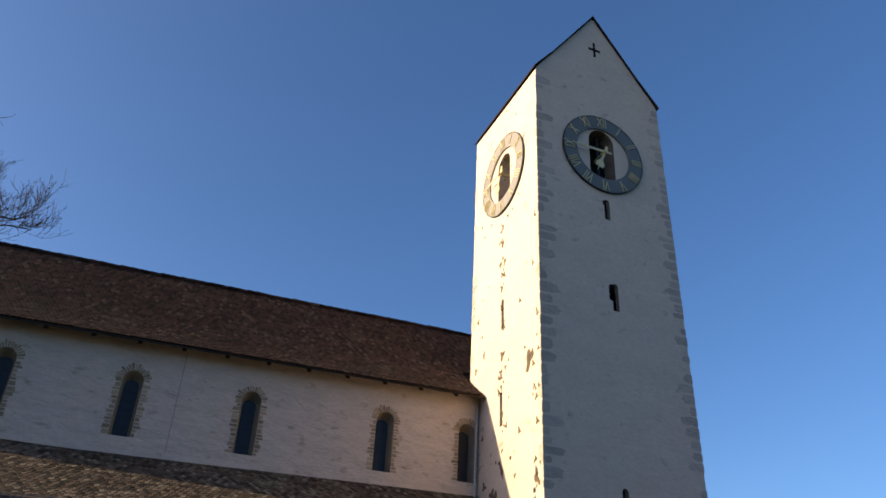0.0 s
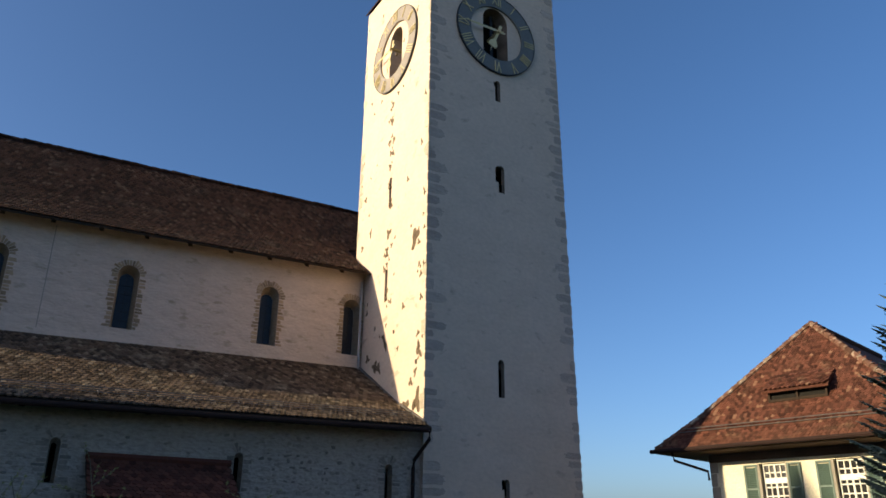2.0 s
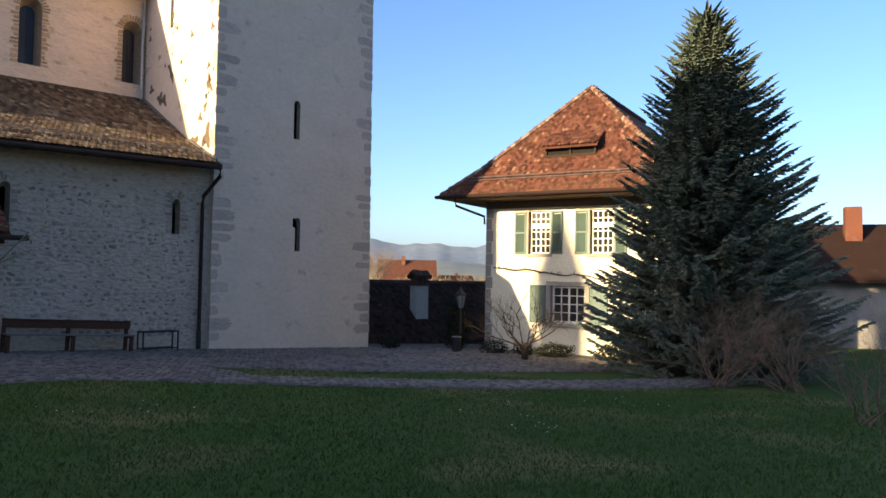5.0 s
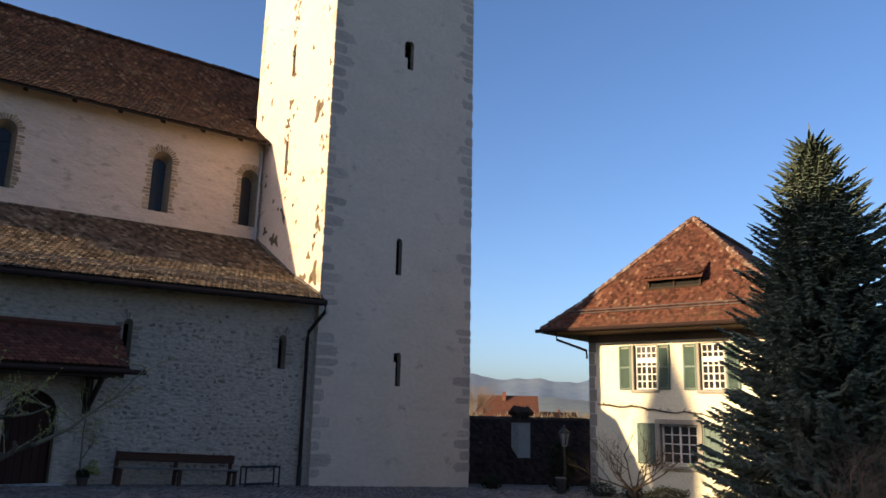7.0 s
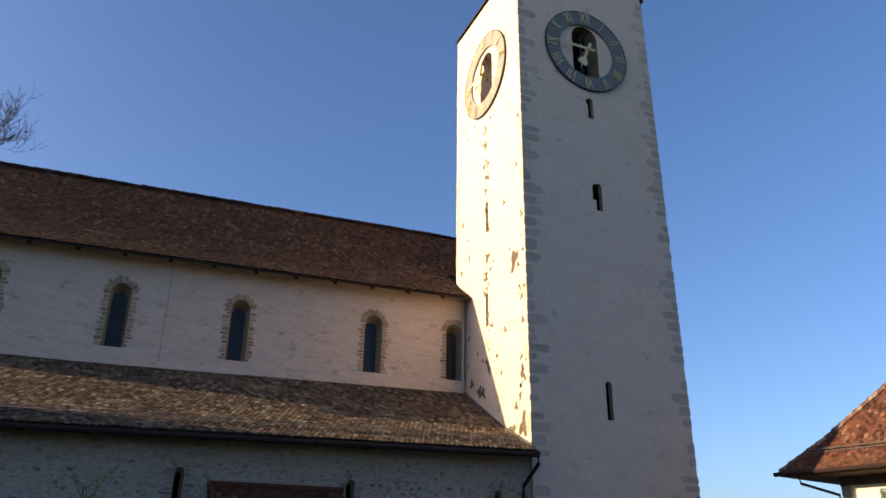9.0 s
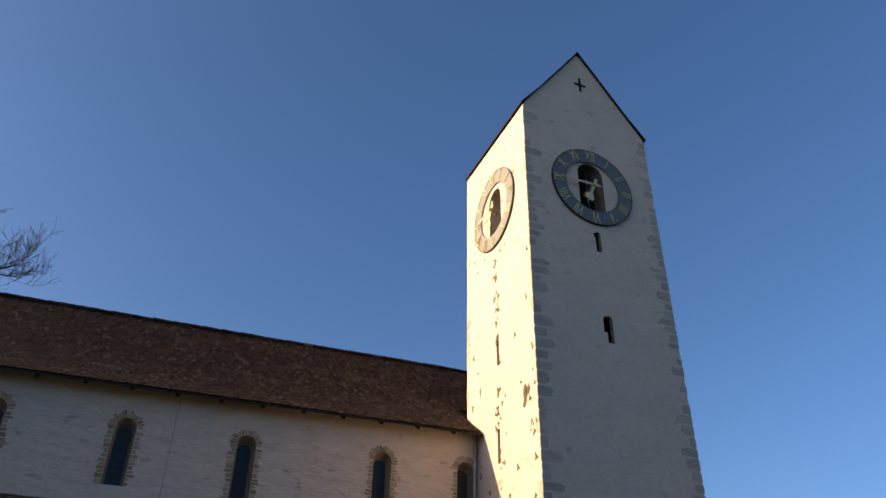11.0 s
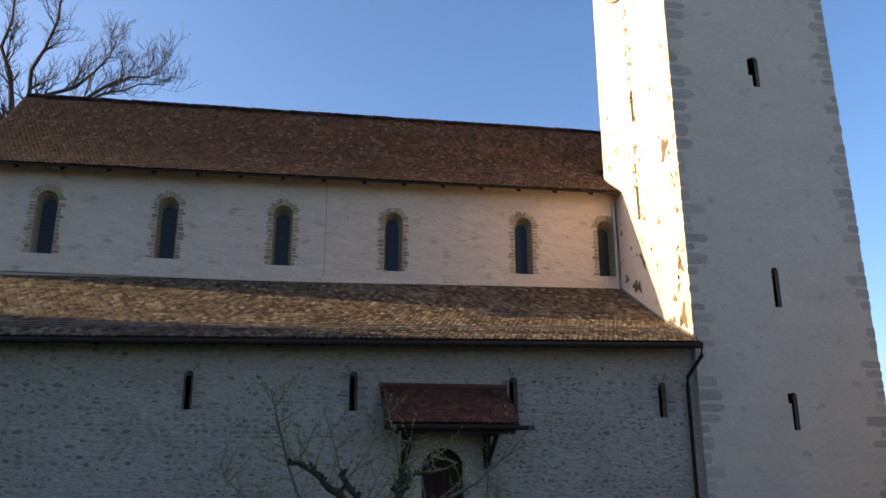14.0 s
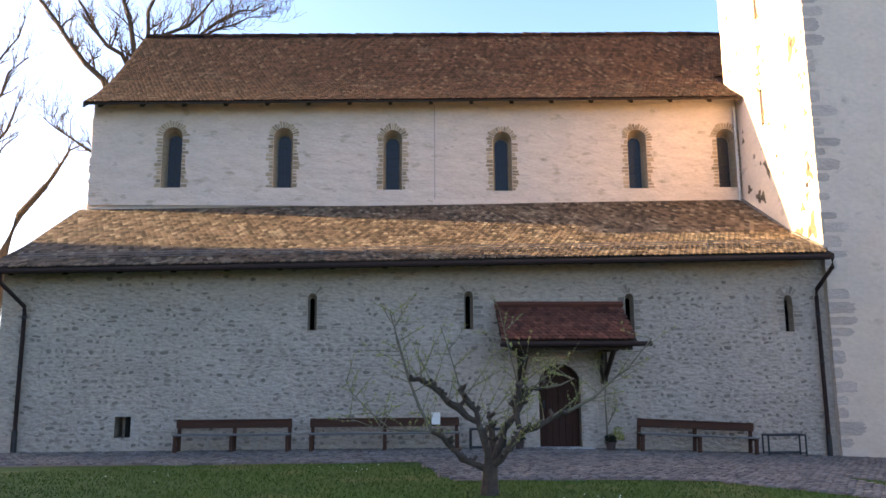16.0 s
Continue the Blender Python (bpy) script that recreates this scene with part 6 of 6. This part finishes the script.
plain_house("farmhouse", (105.4, 117.5, -3.4), -133, 12.5, 11.0, 3.6, 8.6, "wood_dark", "tile_red", "distant farmhouse with broad red tiled roof")
plain_house("farmhouse", (88, 104, -3.0), -30, 5, 5, 2.4, 4.2, "white_paint", "tile_dark", "small pale distant shed", 1)
plain_house("farmhouse", (165, 145, -3.0), 60, 7, 9, 3.0, 5.4, "white_paint", "tile_dark", "distant white farmhouse in the valley", 2)
plain_house("neighbour_barn", (37.0, 17.0, -1.2), -156, 8, 16, 3.3, 5.6, "barn_wall", "tile_dark", "shaded outbuilding with brown roof beyond the spruce", 2)


def far_wood():
    """Leafless woods and scrub in the valley, beyond counting."""
    rnd = random.Random(40)
    for name, mat_name, n, r0, r1 in (("far_trees", "far_twig", 130, 95, 260),):
        verts, faces = [], []
        for _ in range(n):
            a = radians(rnd.uniform(35, 62))
            r = rnd.uniform(r0, r1)
            c = Vector((r * math.sin(a), r * math.cos(a), -3.5))
            h = rnd.uniform(3.0, 6.5) * (1 + 0.1 * (r > 180))
            for _ in range(260):
                d = Vector((rnd.gauss(0, 1), rnd.gauss(0, 1), rnd.gauss(0, 1))).normalized() * rnd.uniform(0.2, 1)
                p = c + Vector((d.x * h * 0.36, d.y * h * 0.36, h * 0.6 + d.z * h * 0.42))
                q = p + Vector((d.x, d.y, abs(d.z) + 0.4)).normalized() * 0.8
                s = Vector((0.045, -0.03, 0))
                k = len(verts)
                verts.extend(((p - s)[:], (p + s)[:], q[:]))
                faces.append((k, k + 1, k + 2))
            k = len(verts)
            s = Vector((0.14, -0.1, 0))
            verts.extend(((c - s)[:], (c + s)[:], (c + s * 0.4 + Vector((0, 0, h * 0.7)))[:], (c - s * 0.4 + Vector((0, 0, h * 0.7)))[:]))
            faces.append((k, k + 1, k + 2, k + 3))
        tagged(quads(name, verts, faces, mat_name), "hazy leafless trees in the valley", "trees", kind="stuff")


M["far_twig"] = mat("hazy_twigs", (0.22, 0.17, 0.12), (0.17, 0.14, 0.10), 0.05, 1, 0.95, 0.0, per_island=0.3)
far_wood()
# ---- pieces of the setting ----


def cobbles():
    rnd = random.Random(15)
    me_list = []
    shape = []
    for _ in range(4):
        w, d, h = rnd.uniform(0.105, 0.14), rnd.uniform(0.085, 0.105), 0.025
        vs = [(-w / 2, -d / 2, -0.02), (w / 2, -d / 2, -0.02), (w / 2, d / 2, -0.02), (-w / 2, d / 2, -0.02)]
        vs += [(x * 0.78, y * 0.76, h) for x, y, _ in vs[:4]]
        shape.append(vs)
    fs = [(4, 5, 6, 7), (0, 1, 5, 4), (1, 2, 6, 5), (2, 3, 7, 6), (3, 0, 4, 7)]
    for vs in shape:
        me = bpy.data.meshes.new("cobble")
        me.from_pydata(vs, [], fs)
        me.materials.append(M["cobble_piece"])
        me_list.append(me)
    verts, faces = [], []
    singles = 0
    y = 4.0
    row = 0
    while y < 19.0:
        x = -12.0 + (0.07 if row % 2 else 0)
        while x < 24.0:
            if in_paving(x, y) and in_paving(x, y - 0.1):
                xx, yy = x + rnd.uniform(-0.022, 0.022), y + rnd.uniform(-0.018, 0.018) + 0.04 * math.sin(x * 1.7)
                m = pose(xx, yy, ground_z(xx, yy) + 0.014 + rnd.uniform(-0.006, 0.008), rnd.uniform(-6, 6), rnd.uniform(-6, 6), rnd.uniform(-16, 16))
                k = rnd.randrange(4)
                if 4.4 < x < 7.2 and y < near_edge(x) + 1.6 and singles < 300:
                    ob = new("cobble", me_list[k])
                    ob.parent = paving
                    ob.matrix_basis = m
                    singles += 1
                else:
                    b = len(verts)
                    verts.extend((m @ Vector(v))[:] for v in shape[k])
                    faces.extend(tuple(i + b for i in f) for f in fs)
            x += 0.15
        y += 0.115
        row += 1
    tagged(quads("cobbles", verts, faces, "cobble", paving), kind="stuff")


cobbles()


def rubble():
    """Rounded stones that stand out of the whitewash of the aisle wall."""
    rnd = random.Random(33)
    singles = 0
    verts, faces = [], []
    n = 7
    z = 0.0
    aw = bpy.data.objects["aisle_wall"]
    while z < 4.1:
        h = rnd.uniform(0.07, 0.16)
        x = NX0 + 0.2 + rnd.uniform(0, 0.2)
        while x < 10.3:
            w = rnd.uniform(0.08, 0.24) * (1.4 if rnd.random() < 0.2 else 1.0)
            cx, cz = x + w / 2, z + h / 2 + 0.07 * noise.noise((x * 0.9, 3, z * 1.5)) + rnd.uniform(-0.02, 0.02)
            turn = rnd.uniform(-0.25, 0.25)
            near_slit = any(sx - 0.5 < cx < sx + 0.52 and z0 - 0.1 < cz < z1 + 0.48 for sx, z0, z1 in SLITS)
            near_door = 2.55 < cx < 4.95 and cz < 2.5 or 2.1 < cx < 5.5 and 3.0 < cz < 3.5 or -7.25 < cx < -6.5 and 0.1 < cz < 0.9
            bare = 0.60 - 0.3 * max(0.0, cz - 2.6) + 0.45 * noise.noise((cx * 0.35, 0, cz * 0.7 + 4))
            if not near_slit and not near_door and rnd.random() < bare:
                out = rnd.uniform(0.003, 0.022)
                rim, top = [], []
                for i in range(n):
                    a = 2 * math.pi * i / n
                    q = rnd.uniform(0.62, 1.05)
                    ca, sa = math.copysign(abs(math.cos(a)) ** 0.7, math.cos(a)), math.copysign(abs(math.sin(a)) ** 0.7, math.sin(a))
                    rim.append((cx + ca * w * 0.46 * q, AY + 0.004, cz + sa * h * 0.40 * q + turn * ca * w * 0.4))
                    top.append((cx + ca * w * 0.34 * q, AY - out, cz + sa * h * 0.31 * q + turn * ca * w * 0.3))
                vs = rim + top
                fs = [tuple(range(n, 2 * n))[::-1]] + [(i, n + i, n + (i + 1) % n, (i + 1) % n) for i in range(n)]
                if singles < 300 and 4.9 < cx < 10.3 and cz < 2.8:
                    me = bpy.data.meshes.new("wall_stone")
                    me.from_pydata(vs, [], fs)
                    me.materials.append(M["rubble_stone"])
                    ob = new("wall_stone", me)
                    ob.parent = aw
                    singles += 1
                else:
                    k = len(verts)
                    verts.extend(vs)
                    faces.extend(tuple(i + k for i in f) for f in fs)
            x += w + rnd.uniform(0.0, 0.05)
        z += h + 0.012
    tagged(quads("rubble", verts, faces, "rubble_rest", aw), kind="stuff")


rubble()


def grass():
    rnd = random.Random(50)
    verts, faces = [], []
    tries = 0
    while len(faces) < 90000 and tries < 400000:
        tries += 1
        r = 4.2 + 12.5 * rnd.random() ** 1.3
        a = radians(rnd.uniform(-30, 78))
        x, y = r * math.sin(a), r * math.cos(a)
        if in_paving(x, y + 0.05) or y > 16.2:
            continue
        z = ground_z(x, y)
        h = rnd.uniform(0.02, 0.055)
        t = rnd.uniform(0, 6.28)
        w = 0.004 + 0.0005 * r
        dx, dy = math.cos(t) * w, math.sin(t) * w
        k = len(verts)
        verts.extend(((x - dx, y - dy, z - 0.005), (x + dx, y + dy, z - 0.005), (x + rnd.uniform(-0.04, 0.04), y + rnd.uniform(-0.04, 0.04), z + h)))
        faces.append((k, k + 1, k + 2))
    tagged(quads("grass", verts, faces, "blade"), "short uneven lawn grass", "grass", kind="stuff")


grass()
tiles_single(AISLE_NEAR, "tile_aisle_piece", aisle_roof, 0.124, 0.30, 0.034)
